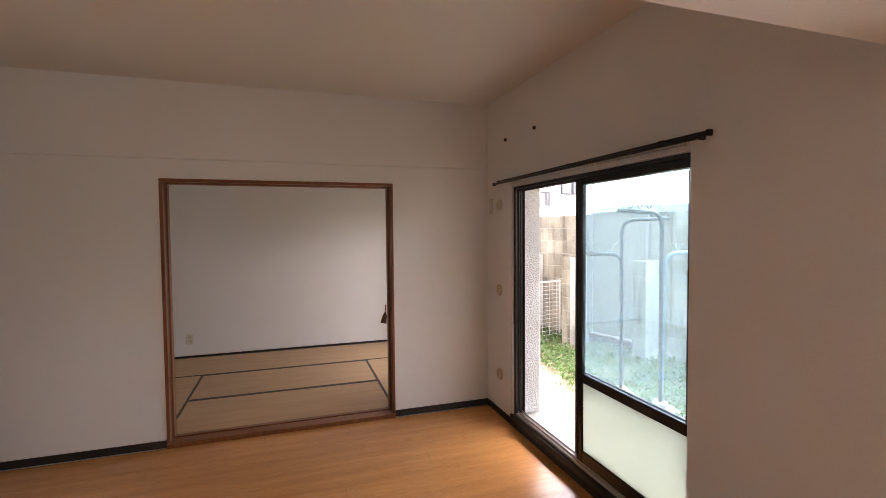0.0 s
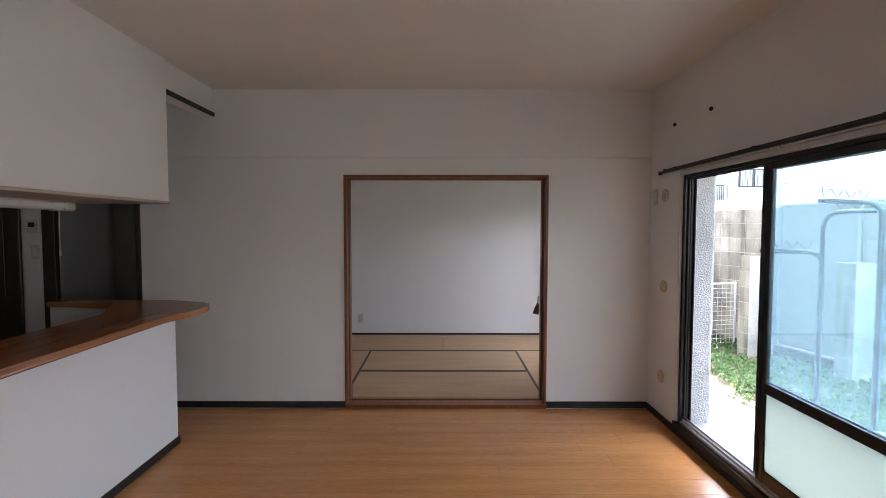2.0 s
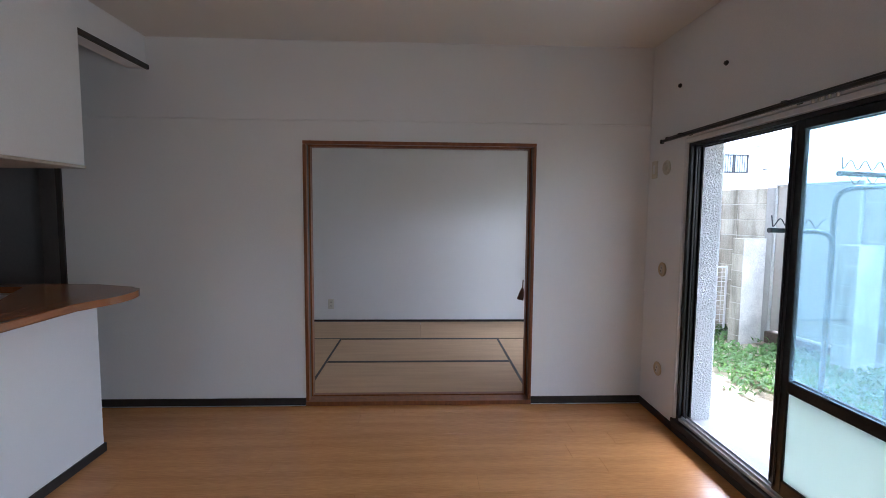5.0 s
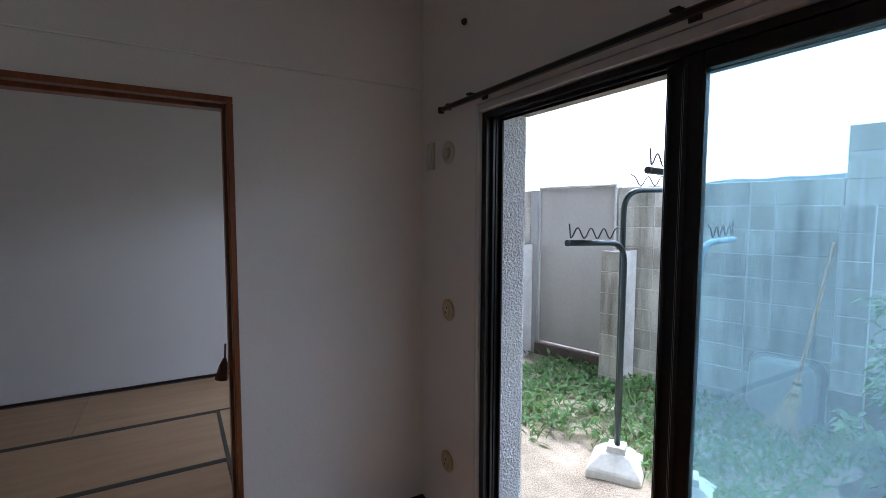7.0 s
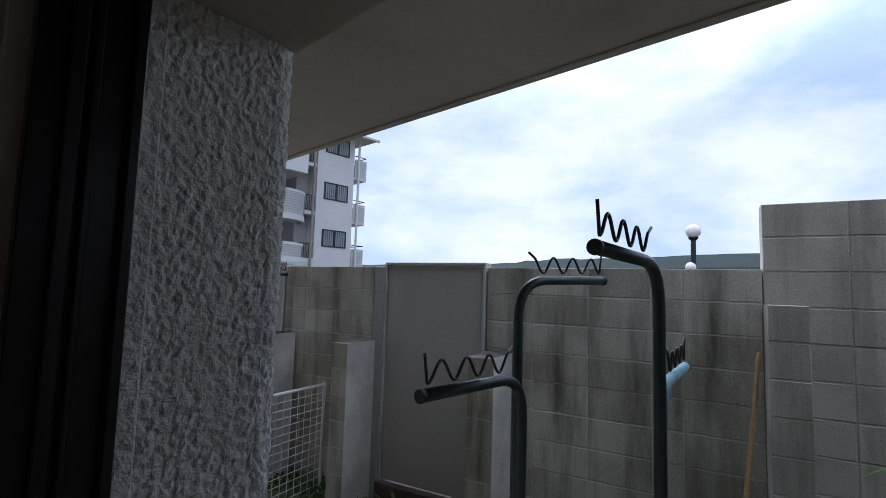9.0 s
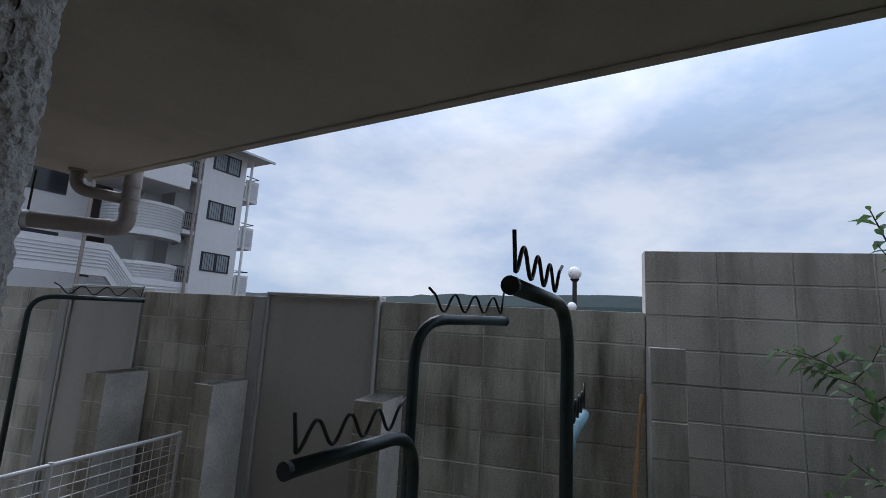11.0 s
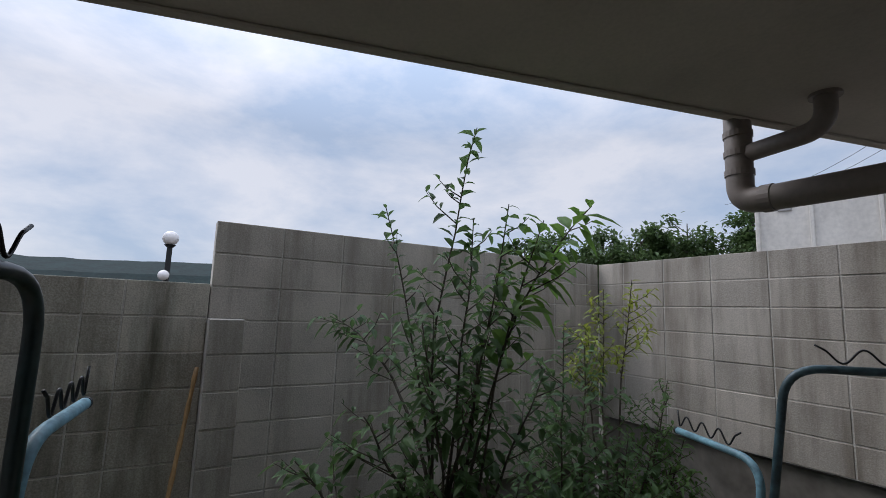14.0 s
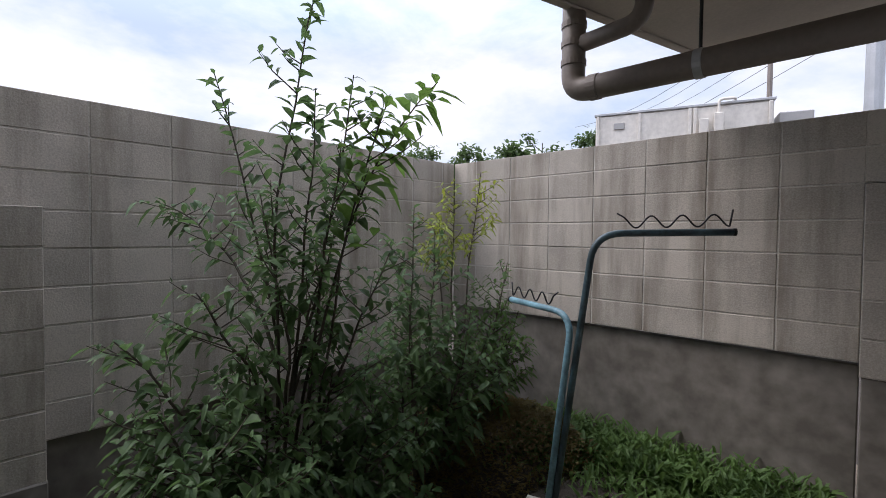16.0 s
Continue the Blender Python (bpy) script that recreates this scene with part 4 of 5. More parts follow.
def apartment(x0, y0, label):
    """White block of flats: narrow end face with one window a storey, rounded slatted balconies beside it."""
    ob = thing("apartment_building", label, "building", Matrix.Translation((x0, y0, -0.07)))
    fh, wide, zt = 2.9, 2.65, 11.0
    part("wall", box((0, 0, -1), (wide, 9.0, zt)), M_WHITEP, ob)
    part("rear_wall", box((-13.0, 2.2, -1), (-0.002, 9.0, zt)), M_WHITEP, ob)
    roof = part("roof", box((-13.0, -0.7, zt), (wide + 1.3, 9.6, zt + 0.12), 0.02), M_WHITEP, ob)
    part("gutter", box((-13.0, -0.82, zt - 0.05), (wide + 1.4, -0.70, zt + 0.10), 0.01), M_GREYSTEEL, roof)
    for f in range(4):
        z = f * fh
        sill = z + 0.945
        w = part("window", boxes([((0.5, -0.04, sill), (0.56, 0.03, sill + 1.06)), ((2.18, -0.04, sill), (2.24, 0.03, sill + 1.06)), ((0.56, -0.04, sill), (2.18, 0.03, sill + 0.06)), ((0.56, -0.04, sill + 1.0), (2.18, 0.03, sill + 1.06)), ((1.34, -0.035, sill + 0.06), (1.41, 0.03, sill + 1.0))]), M_BLACK, ob)
        for xa, xb in ((0.56, 1.34), (1.41, 2.18)):
            part("pane", box((xa, -0.012, sill + 0.06), (xb, -0.006, sill + 1.0)), M_WINDARK, w)
            for k in range(5):
                xk = xa + 0.07 + k * 0.14
                part("curtain_fold", box((xk, -0.018, sill + 0.07), (xk + 0.11, -0.0125, sill + 0.99)), M_CURTAIN, w)
        # narrow stair opening with a barred rail beside the end face
        part("stair_opening", box((-0.85, 0.9, z + 0.25), (-0.004, 2.19, z + 2.6)), M_DIM, ob)
        part("landing", box((-1.0, 0.05, z - 0.12), (-0.003, 2.19, z + 0.1), 0.01), M_WHITEP, ob)
        rl = part("stair_rail", box((-0.95, 0.1, z + 1.02), (-0.01, 0.14, z + 1.07)), M_BLACK, ob)
        part("bottom_rail", box((-0.95, 0.1, z + 0.16), (-0.01, 0.14, z + 0.2)), M_BLACK, rl)
        for k in range(9):
            part("bar", box((-0.93 + k * 0.11, 0.108, z + 0.2), (-0.905 + k * 0.11, 0.13, z + 1.02)), M_BLACK, rl)
        # corner balcony on the far side
        b = part("balcony", boxes([((wide + 0.002, 0.0, z - 0.35), (wide + 1.0, 2.4, z - 0.2)), ((wide + 0.1, 0.0, z - 0.2), (wide + 1.0, 0.08, z + 0.98)), ((wide + 0.92, 0.08, z - 0.2), (wide + 1.0, 2.4, z + 0.98))], 0.01), M_WHITEP, ob)
        for k in range(7):
            part("slat", box((wide + 0.2, -0.02, z - 0.08 + k * 0.14), (wide + 0.9, -0.002, z - 0.02 + k * 0.14)), M_GREYSTEEL, b)
        part("rail", tube([(wide + 0.1, 0.04, z + 1.2), (wide + 0.96, 0.04, z + 1.2), (wide + 0.96, 2.4, z + 1.2)], 0.03, 6), M_BLACK, b)
        # rounded balcony
        cb = bmesh.new()
        zb = z - 0.75
        ring = [(-2.55 - 1.85 * math.cos(math.pi * i / 20), 0.6 - 1.95 * math.sin(math.pi * i / 20)) for i in range(21)]
        for za, zc, inset in ((zb, zb + 0.32, 0.0), (zb + 0.32, zb + 1.5, 0.05), (zb + 1.5, zb + 1.66, 0.0)):
            for (xa, ya), (xb, yb) in zip(ring, ring[1:]):
                pa_, pb_ = Vector((xa, ya, 0)), Vector((xb, yb, 0))
                cen = Vector((-2.55, 0.6, 0))
                o1, o2 = cen + (pa_ - cen) * (1 - inset / 1.9), cen + (pb_ - cen) * (1 - inset / 1.9)
                i1, i2 = cen + (pa_ - cen) * 0.92, cen + (pb_ - cen) * 0.92
                vs = [cb.verts.new((q.x, q.y, h)) for h in (za, zc) for q in (o1, o2, i2, i1)]
                for fc in ((0, 1, 5, 4), (2, 3, 7, 6), (4, 5, 6, 7), (3, 2, 1, 0)):
                    cb.faces.new([vs[q] for q in fc])
        floor_ring = [cb.verts.new((x, y, zb + 0.12)) for x, y in ring]
        cb.faces.new(floor_ring)
        c = part("curved_balcony", cb, M_WHITEP, ob)
        for k in range(8):
            zz = zb + 0.40 + k * 0.14
            part("slat", tube([(-2.55 + (x + 2.55) * 0.985, 0.6 + (y - 0.6) * 0.985, zz) for x, y in ring], 0.022, 4), M_GREYSTEEL, c)
        part("soffit_column", box((-2.3, 0.9, zb + 0.1), (-1.9, 1.3, zb + fh)), M_WHITEP, ob)
        part("back_door", box((-4.2, 2.15, z + 0.1), (-3.3, 2.198, z + 2.1), 0.01), M_DOOR, ob)
        part("flat_window", box((-6.8, 2.15, z + 0.9), (-5.2, 2.198, z + 2.0), 0.01), M_WINDARK, ob)
    # boxed balcony of the top storey and the sloping stair parapet
    part("box_balcony", boxes([((-4.6, -1.9, 7.55), (-1.75, -1.75, 8.75)), ((-4.6, -1.75, 7.55), (-1.75, 1.9, 7.7)), ((-1.9, -1.75, 7.7), (-1.75, 1.9, 8.75))], 0.02), M_WHITEP, ob)
    st = bmesh.new()
    line = [(-8.5, 4.25), (-4.6, 4.25), (-3.5, 2.95), (-0.9, 2.95)]
    for (xa, za), (xb, zc) in zip(line, line[1:]):
        for dz0, dz1, ya in ((-1.35, 0.05, -1.45),):
            vs = [st.verts.new(q) for q in ((xa, ya, za + dz0), (xb, ya, zc + dz0), (xb, ya, zc + dz1), (xa, ya, za + dz1), (xa, -1.2, za + dz0), (xb, -1.2, zc + dz0), (xb, -1.2, zc + dz1), (xa, -1.2, za + dz1))]
            for fc in ((0, 1, 2, 3), (5, 4, 7, 6), (3, 2, 6, 7), (1, 0, 4, 5)):
                st.faces.new([vs[q] for q in fc])
    bmesh.ops.remove_doubles(st, verts=st.verts, dist=0.002)
    sp = part("stair_parapet", st, M_WHITEP, ob)
    for k in range(6):
        part("slat", tube([(x, -1.46, z2 - 0.98 + k * 0.15) for x, z2 in line], 0.02, 4), M_GREYSTEEL, sp)
    for x, y in ((wide + 0.28, -0.12), (-1.15, -1.55), (-5.9, -2.1)):
        part("downpipe", tube([(x, y, -1), (x, y, zt)], 0.075, 8), M_PIPE if y < -1 else M_WHITEP, ob)
    return ob


apartment(19.1, 30.94, "white four storey apartment block with rounded slatted balconies")

# white metal container store behind the side wall
ct = thing("container_store", "white painted steel storage container behind the wall", "container", Matrix.Translation((12.05, -2.6, -0.45)) @ Matrix.Rotation(radians(211.5), 4, "Z"))
L, D2, H2 = 3.6, 2.4, 4.75
part("body", boxes([((0, -0.0, 0), (L, D2, H2))], 0.03), M_CREAM, ct)
part("roof_rim", boxes([((-0.03, -0.03, H2), (L + 0.03, D2 + 0.03, H2 + 0.06))], 0.01), M_GREYSTEEL, ct)
for x in (0.02, 0.95, 2.0, 2.1, 3.5):
    part("rib", box((x, -0.05, 0), (x + 0.07, -0.002, H2 - 0.02), 0.01), M_CREAM, ct)
part("vent", box((0.42, -0.03, 4.4), (0.66, -0.002, 4.55), 0.005), M_DIM, ct)
part("meter_box", box((2.22, -0.16, 3.95), (2.4, -0.002, 4.45), 0.01), M_CREAM, ct)
part("meter_box", box((2.5, -0.18, 4.1), (2.68, -0.002, 4.55), 0.01), M_CREAM, ct)
part("conduit", tube(bend([(2.59, -0.09, 4.55), (2.59, -0.09, 4.85), (2.9, -0.09, 4.85), (2.9, 0.1, 4.85)], 0.08), 0.03, 8), M_CREAM, ct)
part("lean_to", box((L + 0.1, 0.1, 0), (L + 0.7, D2, H2 - 0.25), 0.02), M_DIM, ct)


def far_tree(x, y, h, r, conifer, seed):
    random.seed(seed)
    t = thing("tree", "dark green conifer behind the wall" if conifer else "dark green broadleaf tree behind the wall", "tree", Matrix.Translation((x, y, -0.45)), group="trees behind the wall")
    wood, leaves = bmesh.new(), bmesh.new()
    add_tube(wood, [(0, 0, 0), (0.05, 0, h * 0.5), (0, 0.03, h * 0.97)], 0.1, 7, [0.14, 0.08, 0.02])
    for k in range(46):
        z = h * random.uniform(0.3, 0.98)
        rr = r * ((1 - (z / h)) * 1.25 + 0.08 if conifer else math.sqrt(max(0.05, 1 - ((z / h - 0.65) / 0.38) ** 2)))
        a = random.uniform(0, 2 * math.pi)
        e = Vector((math.cos(a) * rr * random.uniform(0.4, 1), math.sin(a) * rr * random.uniform(0.4, 1), z + (0.25 if conifer else 0.1)))
        add_tube(wood, [(0, 0, z - 0.35), e], 0.02, 4, [0.03, 0.008], False)
        for j in range(60):
            d = Vector((random.gauss(0, 1), random.gauss(0, 1), random.gauss(0.4 if conifer else 0.1, 0.8)))
            p = e + Vector((random.gauss(0, 0.2), random.gauss(0, 0.2), random.gauss(0, 0.18)))
            ln = random.uniform(0.18, 0.36)
            add_leaf(leaves, p, d, ln, ln * (0.25 if conifer else 0.5), 0.1)
    part("trunk", wood, M_BARK, t)
    part("crown", leaves, M_FARTREE, t)


for i in range(17):
    f = i / 16
    far_tree(26.5 - 6.5 * f + 0.8 * math.sin(i * 2.1), -3.6 - 10.0 * f + 0.7 * math.cos(i * 1.7), 5.1 + 0.8 * math.sin(i * 1.9) + 1.2 * f, 1.6, i % 3 == 0, 40 + i)

up = thing("utility_pole", "grey concrete utility pole with cables", "utility pole", Matrix.Translation((8.86, -9.8, -0.45)))
part("pole", tube([(0, 0, 0), (0, 0, 11)], 0.2, 12, [0.23, 0.18]), M_GREYSTEEL, up)
part("crossarm", box((-0.9, -0.05, 9.6), (0.9, 0.05, 9.7), 0.01), M_GREYSTEEL, up)
for j, (dx, z) in enumerate(((-0.8, 9.75), (0, 9.8), (0.8, 9.75), (0.1, 8.3), (0.1, 7.7))):
    a, b = Vector((dx, 0, z)), Vector((dx + 16, -9 + j, z - 0.8))
    part("cable", tube([a.lerp(b, t / 12) - Vector((0, 0, 1.0 * math.sin(math.pi * t / 12))) for t in range(13)], 0.009, 5), M_BLACK, up)

tp = thing("steel_pole", "thin dark steel pole behind the container", "pole", Matrix.Translation((10.64, -8.11, -0.45)))
part("pole", tube([(0, 0, 0), (0, 0, 8.5)], 0.07, 10, [0.09, 0.06]), M_PIPE, tp)
part("cap", tube([(0, 0, 8.5), (0, 0, 8.56)], 0.07, 10), M_BLACK, tp)

# ---- living room and kitchen things ----
cw = thing("counter_wall", "white papered half wall below the kitchen counter", "half wall", kind="structure")
part("panel", boxes([((0.64, 3.2, 0.0), (0.764, 7.135, 0.885))], 0.003), M_PAPER, cw)
part("skirting", boxes([((0.764, 3.2, 0.0), (0.773, 7.144, 0.052)), ((0.64, 7.135, 0.0), (0.764, 7.144, 0.052))], 0.002), M_BASE, cw)


def counter_top():
    """Wooden counter with a rounded end; a narrow return along the low tiled wall."""
    bm = bmesh.new()
    pts = [(0.90, 3.2), (0.90, 6.78)]
    pts += [(0.90 + 0.085 * math.sin(t * math.pi / 2), 6.78 + 0.26 * t) for t in (0.3, 0.6, 0.85, 1.0)]
    pts += [(0.985 - 0.11 * (1 - math.cos(a)), 7.04 + 0.24 * math.sin(a)) for a in [radians(k * 7.5) for k in range(1, 13)]]
    pts += [(0.60, 7.40), (-0.215, 7.40), (-0.215, 7.29), (0.26, 7.29), (0.50, 6.85), (0.50, 3.2)]
    lo, hi = [bm.verts.new((x, y, 0.887)) for x, y in pts], [bm.verts.new((x, y, 0.925)) for x, y in pts]
    bm.faces.new(hi)
    bm.faces.new(lo[::-1])
    n2 = len(pts)
    for i in range(n2):
        bm.faces.new((lo[i], lo[(i + 1) % n2], hi[(i + 1) % n2], hi[i]))
    edges = [e for e in bm.edges if abs(e.verts[0].co.z - e.verts[1].co.z) < 0.001]
    bmesh.ops.bevel(bm, geom=edges, offset=0.011, segments=3, affect="EDGES", profile=0.5)
    return bm


tagged(mesh_ob("counter_top", counter_top(), M_COUNTER), "glossy reddish brown wooden kitchen counter top with rounded end", "counter")
tw = thing("tiled_wall", "low kitchen wall faced with white tiles", "tiled wall", kind="structure")
part("core", box((-0.205, 7.305, 0.0), (0.5, 7.39, 0.885)), M_MORTAR, tw)
tile = bpy.data.meshes.new("tile")
bmt = box((0, 0, 0), (0.096, 0.006, 0.096), 0.0015)
bmt.to_mesh(tile)
bmt.free()
tile.materials.append(M_TILE)
for i in range(7):
    for j in range(4):
        o = new("tile", tile)
        o.parent = tw
        o.location = (-0.203 + i * 0.098, 7.2995, 0.776 - j * 0.098)
kb = thing("kitchen_base_unit", "white kitchen base unit behind the counter", "kitchen unit")
part("carcass", box((-0.55, 3.4, 0.0), (-0.05, 6.4, 0.80), 0.004), M_LAMPBODY, kb)
part("worktop", box((-0.57, 3.38, 0.80), (-0.02, 6.42, 0.835), 0.004), M_GREYSTEEL, kb, "brushed steel worktop")

hb = thing("hanging_cupboard_wall", "white papered hanging bulkhead above the counter", "bulkhead", kind="structure")
part("box", boxes([((0.20, 3.2, 1.612), (0.76, 7.105, ZC))], 0.003), M_PAPER, hb)
part("bottom_board", boxes([((0.19, 3.2, 1.596), (0.766, 7.108, 1.612))], 0.003), mat("pale_board", (0.50, 0.42, 0.34), 0.5), hb, "pale wooden bottom board")
ll = thing("lintel", "white papered lintel with a dark lower trim", "lintel", kind="structure")
part("panel", box((0.62, 7.105, 2.312), (0.735, YB, ZC)), M_PAPER, ll)
part("trim", box((0.735, 7.107, 2.305), (0.755, YB, 2.335), 0.002), M_BASE, ll, "dark brown trim")
kl = thing("kitchen_lamp", "white enamelled strip lamp under the hanging cupboard", "lamp")
part("housing", boxes([((0.24, 5.2, 1.545), (0.36, 6.78, 1.594))], 0.012), M_LAMPBODY, kl)
part("end_cap", box((0.238, 6.78, 1.541), (0.362, 6.855, 1.595), 0.012), M_IVORY, kl, "ivory end cap")
part("pull_cord", tube([(0.05, 7.1, 1.59), (0.05, 7.1, 1.30)], 0.0025, 6), M_IVORY, kl)
part("cord_knob", tube([(0.05, 7.1, 1.30), (0.05, 7.1, 1.26)], 0.007, 8), M_IVORY, kl)

df = thing("door_frame_2", "dark brown wooden frame of the kitchen passage", "door frame", kind="structure")
part("jamb", box((-0.624, YB - 0.012, 0), (-0.523, YB + 0.03, 2.0), 0.002), M_DOOR, df)
part("jamb", box((0.11, YB - 0.012, 0), (0.148, YB + 0.02, 2.0), 0.002), M_DOOR, df)
part("lining", box((0.114, YB + 0.021, 0), (0.199, 8.49, 2.0)), M_DIM, df, "passage lining, its grey standing in for shade")
part("head", box((-0.523, YB - 0.012, 1.965), (0.11, YB + 0.14, 2.0), 0.002), M_DOOR, df)
kd = thing("door_1", "closed dark brown wooden kitchen door", "door", kind="structure")
part("leaf", box((-1.585, YB - 0.03, 0.005), (-0.785, YB - 0.004, 2.0), 0.004), M_DOOR, kd)
part("panel", box((-1.465, YB - 0.036, 0.9), (-0.905, YB - 0.03, 1.85), 0.003), M_DOOR, kd)
wpnl = thing("water_heater_panel", "grey water heater control panel on the kitchen wall", "control panel")
part("body", box((-0.734, YB - 0.022, 1.40), (-0.636, YB, 1.50), 0.005), M_IVORY, wpnl)
part("screen", box((-0.718, YB - 0.0245, 1.445), (-0.668, YB - 0.022, 1.48)), M_BLACK, wpnl, "dark display")
part("button", tube([(-0.654, YB - 0.022, 1.462), (-0.654, YB - 0.026, 1.462)], 0.008, 10), M_GREYSTEEL, wpnl)
ks = thing("light_switch", "ivory light switch plate on the kitchen wall", "switch")
part("plate", box((-0.715, YB - 0.01, 1.19), (-0.65, YB, 1.30), 0.003), M_IVORY, ks)
part("rocker", box((-0.695, YB - 0.014, 1.215), (-0.67, YB - 0.01, 1.275), 0.002), M_LAMPBODY, ks)


def outlet(m):
    o = thing("wall_outlet", "ivory double wall outlet near the floor", "outlet", m, group="wall outlets")
    part("plate", box((-0.035, -0.009, -0.06), (0.035, 0, 0.06), 0.003), M_IVORY, o)
    for s in (-0.022, 0.022):
        part("socket", boxes([((-0.012, -0.0105, s - 0.008), (-0.008, -0.0088, s + 0.008)), ((0.008, -0.0105, s - 0.007), (0.012, -0.0088, s + 0.007))]), M_BLACK, o)


outlet(Matrix.Translation((0.245, YB, 0.245)))
outlet(Matrix.Translation((1.44, YT, 0.235)))


def round_plate(y, z, material, label, slots):
    o = thing("round_wall_plate", label, "wall plate", Matrix.Translation((XW, y, z)) @ Matrix.Rotation(radians(-90), 4, "Y"), group="round wall plates")
    part("plate", revolve([(0.046, 0), (0.048, 0.006), (0.042, 0.011), (0.030, 0.012), (0.029, 0.008), (0.001, 0.008)], 28), material, o, smooth=True)
    if slots:
        part("insert", boxes([((-0.026, -0.011, 0.008), (0.026, 0.011, 0.013))], 0.002), M_IVORY, o)
        part("plug_hole", boxes([((0.006, -0.006, 0.013), (0.016, -0.002, 0.0145)), ((-0.016, 0.002, 0.013), (-0.006, 0.006, 0.0145))]), M_BLACK, o)
    else:
        part("centre", revolve([(0.02, 0.008), (0.018, 0.014), (0.001, 0.015)], 20), M_IVORY, o, smooth=True)


round_plate(7.512, 1.682, M_IVORY, "ivory round blank plate beside the window", False)
round_plate(7.508, 1.012, M_BEIGE, "yellowed round cable outlet beside the window", True)
round_plate(7.512, 0.335, M_BEIGE, "yellowed round cable outlet near the floor", True)
sw = thing("narrow_wall_plate", "ivory narrow switch plate in the corner", "wall plate")
part("plate", box((XW - 0.01, 7.63, 1.62), (XW, 7.70, 1.74), 0.004), M_IVORY, sw)
part("rocker", box((XW - 0.014, 7.65, 1.65), (XW - 0.01, 7.68, 1.71), 0.002), M_LAMPBODY, sw)
for y in (7.392, 6.952):
    hk = thing("wall_hook", "small dark screw cap high on the wall", "hook", Matrix.Translation((XW, y, 2.173)) @ Matrix.Rotation(radians(-90), 4, "Y"), group="wall hooks")
    part("cap", revolve([(0.012, 0), (0.014, 0.006), (0.008, 0.016), (0.001, 0.018)], 14), M_DOOR, hk, smooth=True)

cr = thing("curtain_rail", "black double curtain rail above the window", "curtain rail")
for x, dz in ((4.105, 0.0), (4.14, 0.018)):
    part("rail", boxes([((x - 0.009, 5.56, 1.834 + dz), (x + 0.009, 7.46, 1.850 + dz))], 0.003), M_ALU, cr)
    for y in (5.552, 7.468):
        part("end_cap", box((x - 0.012, y - 0.008, 1.828 + dz), (x + 0.012, y + 0.008, 1.853 + dz), 0.003), M_BLACK, cr)
for y in (5.75, 6.45, 7.25):
    part("bracket", boxes([((4.09, y - 0.012, 1.853), (XW, y + 0.012, 1.860)), ((XW - 0.006, y - 0.016, 1.846), (XW, y + 0.016, 1.872))], 0.002), M_BLACK, cr)
for y in (6.20, 6.235, 6.26, 6.28, 6.31, 5.62, 5.64):
    part("runner", boxes([((4.10, y - 0.005, 1.818), (4.11, y + 0.005, 1.834))], 0.002), M_IVORY, cr, "pale plastic runner")
tie = thing("cord_tassel", "dark brown cord tassel on the tatami room door frame", "cord")
part("cord", tube([(3.325, YB + 0.16, 0.88), (3.322, YB + 0.16, 0.82)], 0.004, 6), M_CORD, tie)
part("tassel", tube([(3.322, YB + 0.16, 0.82), (3.318, YB + 0.16, 0.79), (3.305, YB + 0.16, 0.73)], 0.02, 8, [0.006, 0.018, 0.026]), M_CORD, tie)

# sliding door in the tatami room, seen at the end of the closet wall
fs = thing("sliding_door", "dark framed paper sliding door of the tatami room", "sliding door")
part("panel", box((0.325, 8.05, 0.03), (0.345, 9.7, 1.80), 0.002), M_PAPER, fs)
part("frame", boxes([((0.32, 8.02, 0.0), (0.352, 8.05, 1.83)), ((0.32, 9.7, 0.0), (0.352, 9.73, 1.83)), ((0.32, 8.05, 1.80), (0.352, 9.7, 1.83))], 0.002), M_DOOR, fs)

# ---- tatami mats ----
def tatami(x0, y0, x1, y1, along_x):
    t = thing("tatami_mat", "pale straw tatami mat with dark cloth border", "tatami mat", group="tatami mats")
    part("mat", box((x0 + 0.001, y0 + 0.001, -0.03), (x1 - 0.001, y1 - 0.001, 0.018), 0.003), M_TATAMI, t)
    w = 0.022
    items = [((x0 + 0.002, y0 + 0.002, 0.018), (x1 - 0.002, y0 + w, 0.0205)), ((x0 + 0.002, y1 - w, 0.018), (x1 - 0.002, y1 - 0.002, 0.0205))] if along_x else \
            [((x0 + 0.002, y0 + 0.002, 0.018), (x0 + w, y1 - 0.002, 0.0205)), ((x1 - w, y0 + 0.002, 0.018), (x1 - 0.002, y1 - 0.002, 0.0205))]
    for lo, hi in items:
        part("border", box(lo, hi), M_HERI, t)


Y0, Y1, Y2, Y3 = YB + 0.142, 8.645, 9.40, 10.198
XA, XB = 1.715, 3.37
tatami(XA, Y0, XB, Y1, True)
tatami(XA, Y1, XB, Y2, True)
tatami(0.33, Y2, 2.545, Y3, True)
tatami(2.545, Y2, XW, Y3, True)
tatami(0.33 + 0.55, Y0, XA, Y2, False)
tatami(XB, Y0, XW - 0.002, Y2, False)
tatami(0.33, Y0, 0.88, Y2, False)

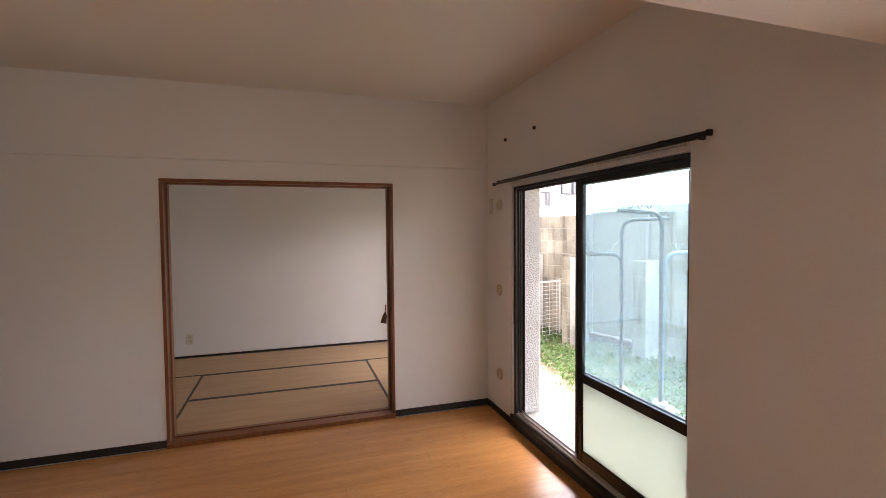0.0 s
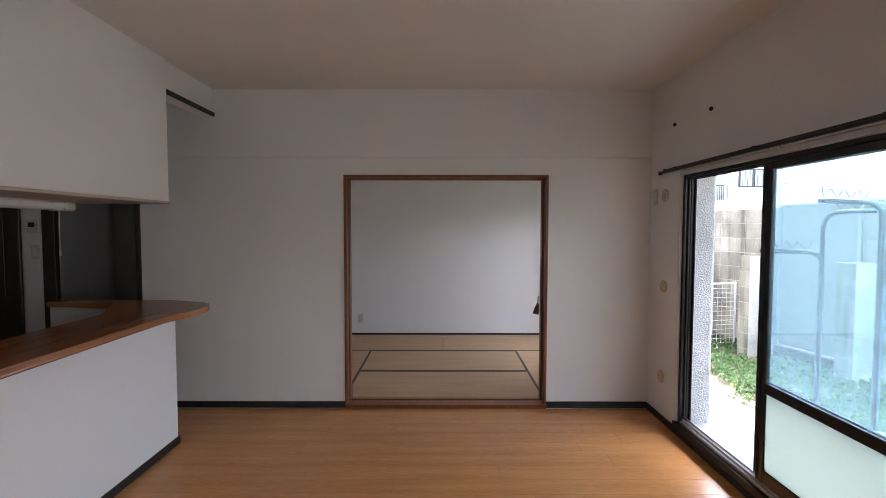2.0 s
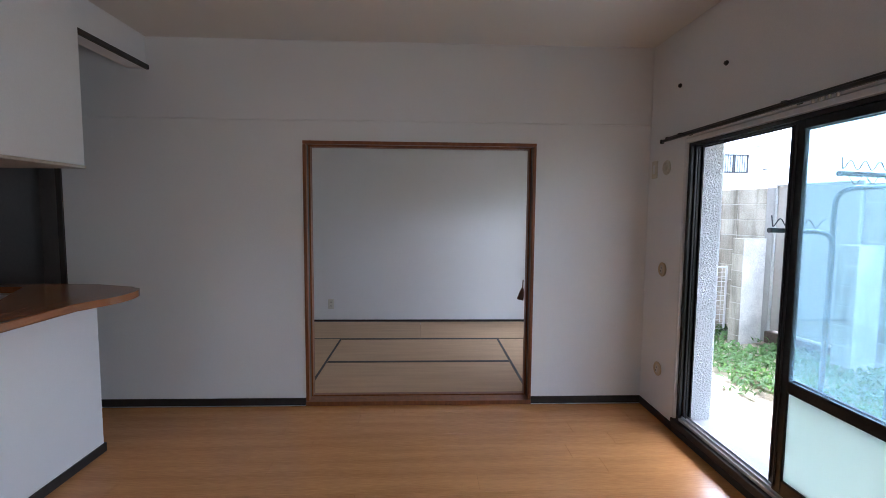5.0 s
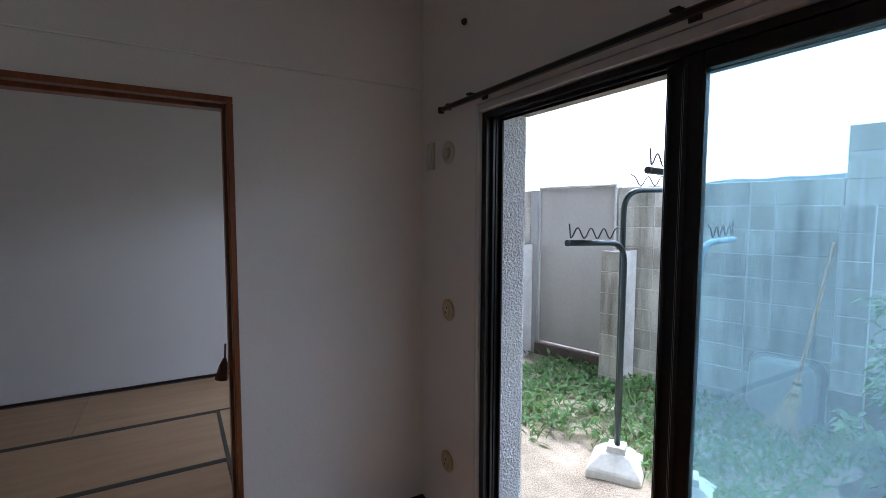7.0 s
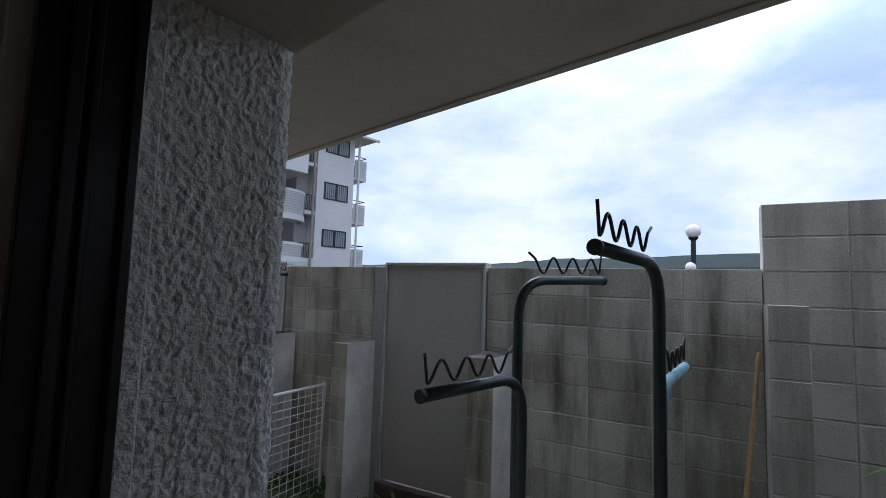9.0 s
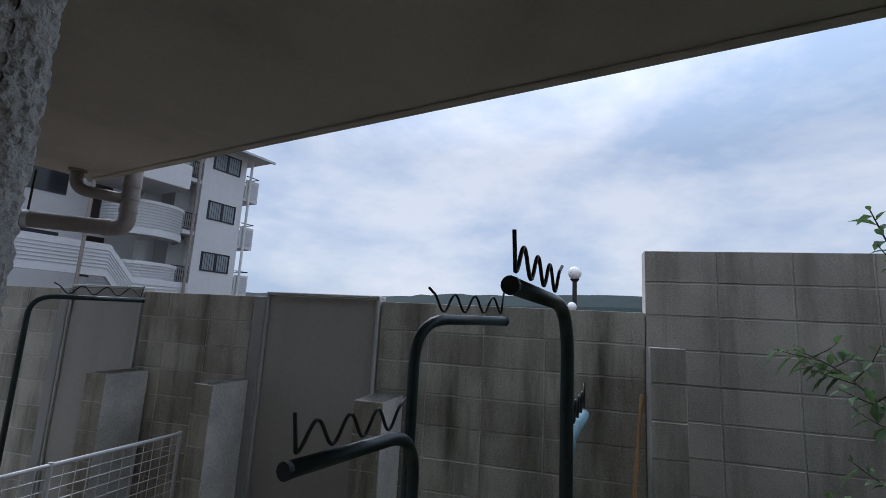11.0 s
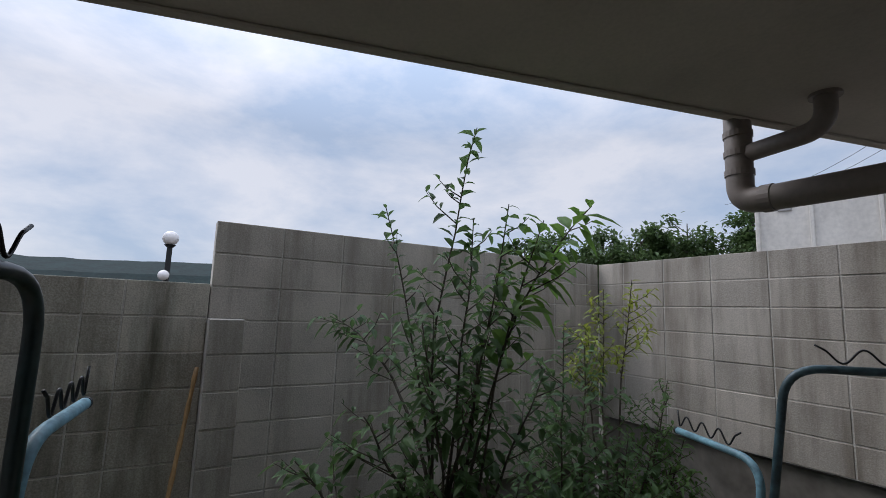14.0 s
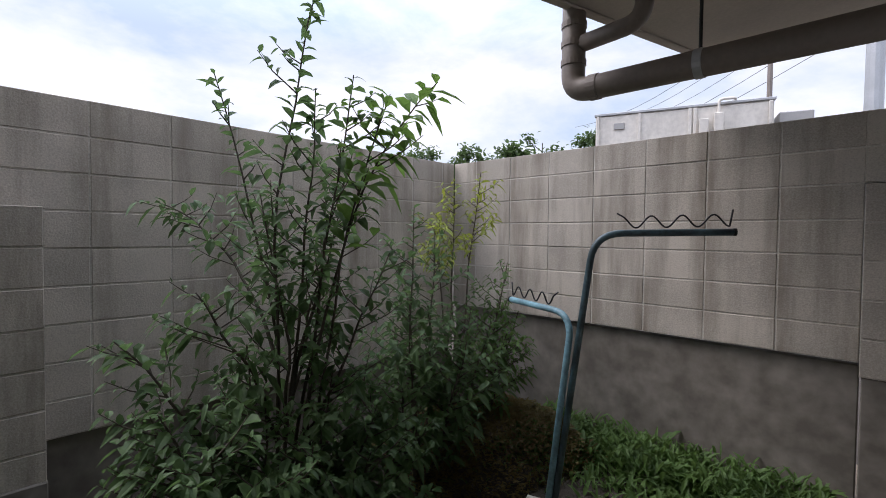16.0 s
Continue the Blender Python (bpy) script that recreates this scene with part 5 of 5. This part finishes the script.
# ---- wooden floor boards ----
floor = thing("floor", "honey brown varnished wooden floor boards", "floor", kind="structure")
random.seed(21)
PLANKS = {}
PW = 0.1515
y = 2.0
while y < YB - 0.025:
    w = min(PW, YB - 0.022 - y)
    x = -1.2 - random.uniform(0, 1.5)
    while x < XW:
        a, b = max(x, -1.2), min(x + 1.82, XW - 0.001)
        if b - a > 0.02:
            key = (round(b - a, 3), round(w, 3))
            if key not in PLANKS:
                bmp = box((0, 0, -0.018), (b - a - 0.0008, w - 0.0008, 0.0), 0.0006)
                me = bpy.data.meshes.new("plank")
                bmp.to_mesh(me)
                bmp.free()
                me.materials.append(M_FLOOR)
                PLANKS[key] = me
            o = new("plank", PLANKS[key])
            o.parent = floor
            o.location = (a, y, 0)
        x += 1.82
    y += PW

# ---- block walls ----
random.seed(31)
block_wall("wall_fence_low", FENCE, 0.0, 1.625, -BT, BT, 1.69, 10, M_BLOCK2, "weathered grey concrete block wall with dark streaks", joints=[0.0, 0.393, 0.56, 0.93, 1.285], w=0.34)
block_wall("wall_fence_gate", FENCE, 2.605, 3.60, -BT, BT, 1.69, 10, M_BLOCK2, "weathered block wall between two garden gates")
block_wall("wall_fence_far", FENCE, 4.44, 6.2, -BT, BT, 1.69, 10, M_BLOCK2, "weathered block wall past the second gate")
block_wall("wall_fence_high", FENCE, -3.13, 0.0, -BT, BT, 2.05, 9, M_BLOCK, "tall pale grey concrete block wall", start=-BW * 9)
concrete_foot("wall_fence_foot", FENCE, -3.10, -0.02, -BT - 0.03, BT, 0.357, "dark damp concrete footing below the tall wall")
block_wall("wall_side", SIDE, 0.0, 2.86, 0.0, BT, 2.05, 7, M_BLOCK, "pale grey concrete block wall on a concrete footing", start=-0.106, bh=0.187)
concrete_foot("wall_side_foot", SIDE, 0.0, 2.86, 0.04, BT, 0.722, "stained dark concrete footing of the side wall")
block_wall("wall_side_upper", SIDE, 2.853, 5.2, 0.0, BT, 2.05, 2, M_BLOCK, "top courses of the grey block wall near the house", start=2.853, bh=0.187)
block_wall("wall_side_end", SIDE, 2.858, 5.2, -0.05, BT + 0.05, 1.672, 5, M_BLOCK, "thicker grey concrete block wall continuing to the house", bh=0.199)
concrete_foot("wall_side_end_foot", SIDE, 2.87, 5.2, -0.04, BT, 0.675, "stained concrete footing by the house")
block_wall("pier_tall", FENCE, -0.175, 0.005, 0.005, 0.16, 1.50, 7, M_BLOCK, "narrow grey block pier beside the tall wall", w=0.2)
concrete_foot("pier_tall_foot", FENCE, -0.175, 0.005, 0.0, 0.18, 0.23, "dark footing of the narrow pier")
block_wall("pier_gate_a", FENCE, 2.56, 2.71, 0.02, 0.34, 1.11, 7, M_BLOCK2, "low grey block pier next to the gate", w=0.2)
block_wall("pier_gate_b", FENCE, 1.42, 1.60, 0.02, 0.34, 1.11, 7, M_BLOCK2, "low mossy block pier beside the gate", w=0.2)
block_wall("pier_gate_c", FENCE, 3.42, 3.60, 0.02, 0.34, 1.11, 7, M_BLOCK2, "low grey block pier beside the second gate", w=0.2)
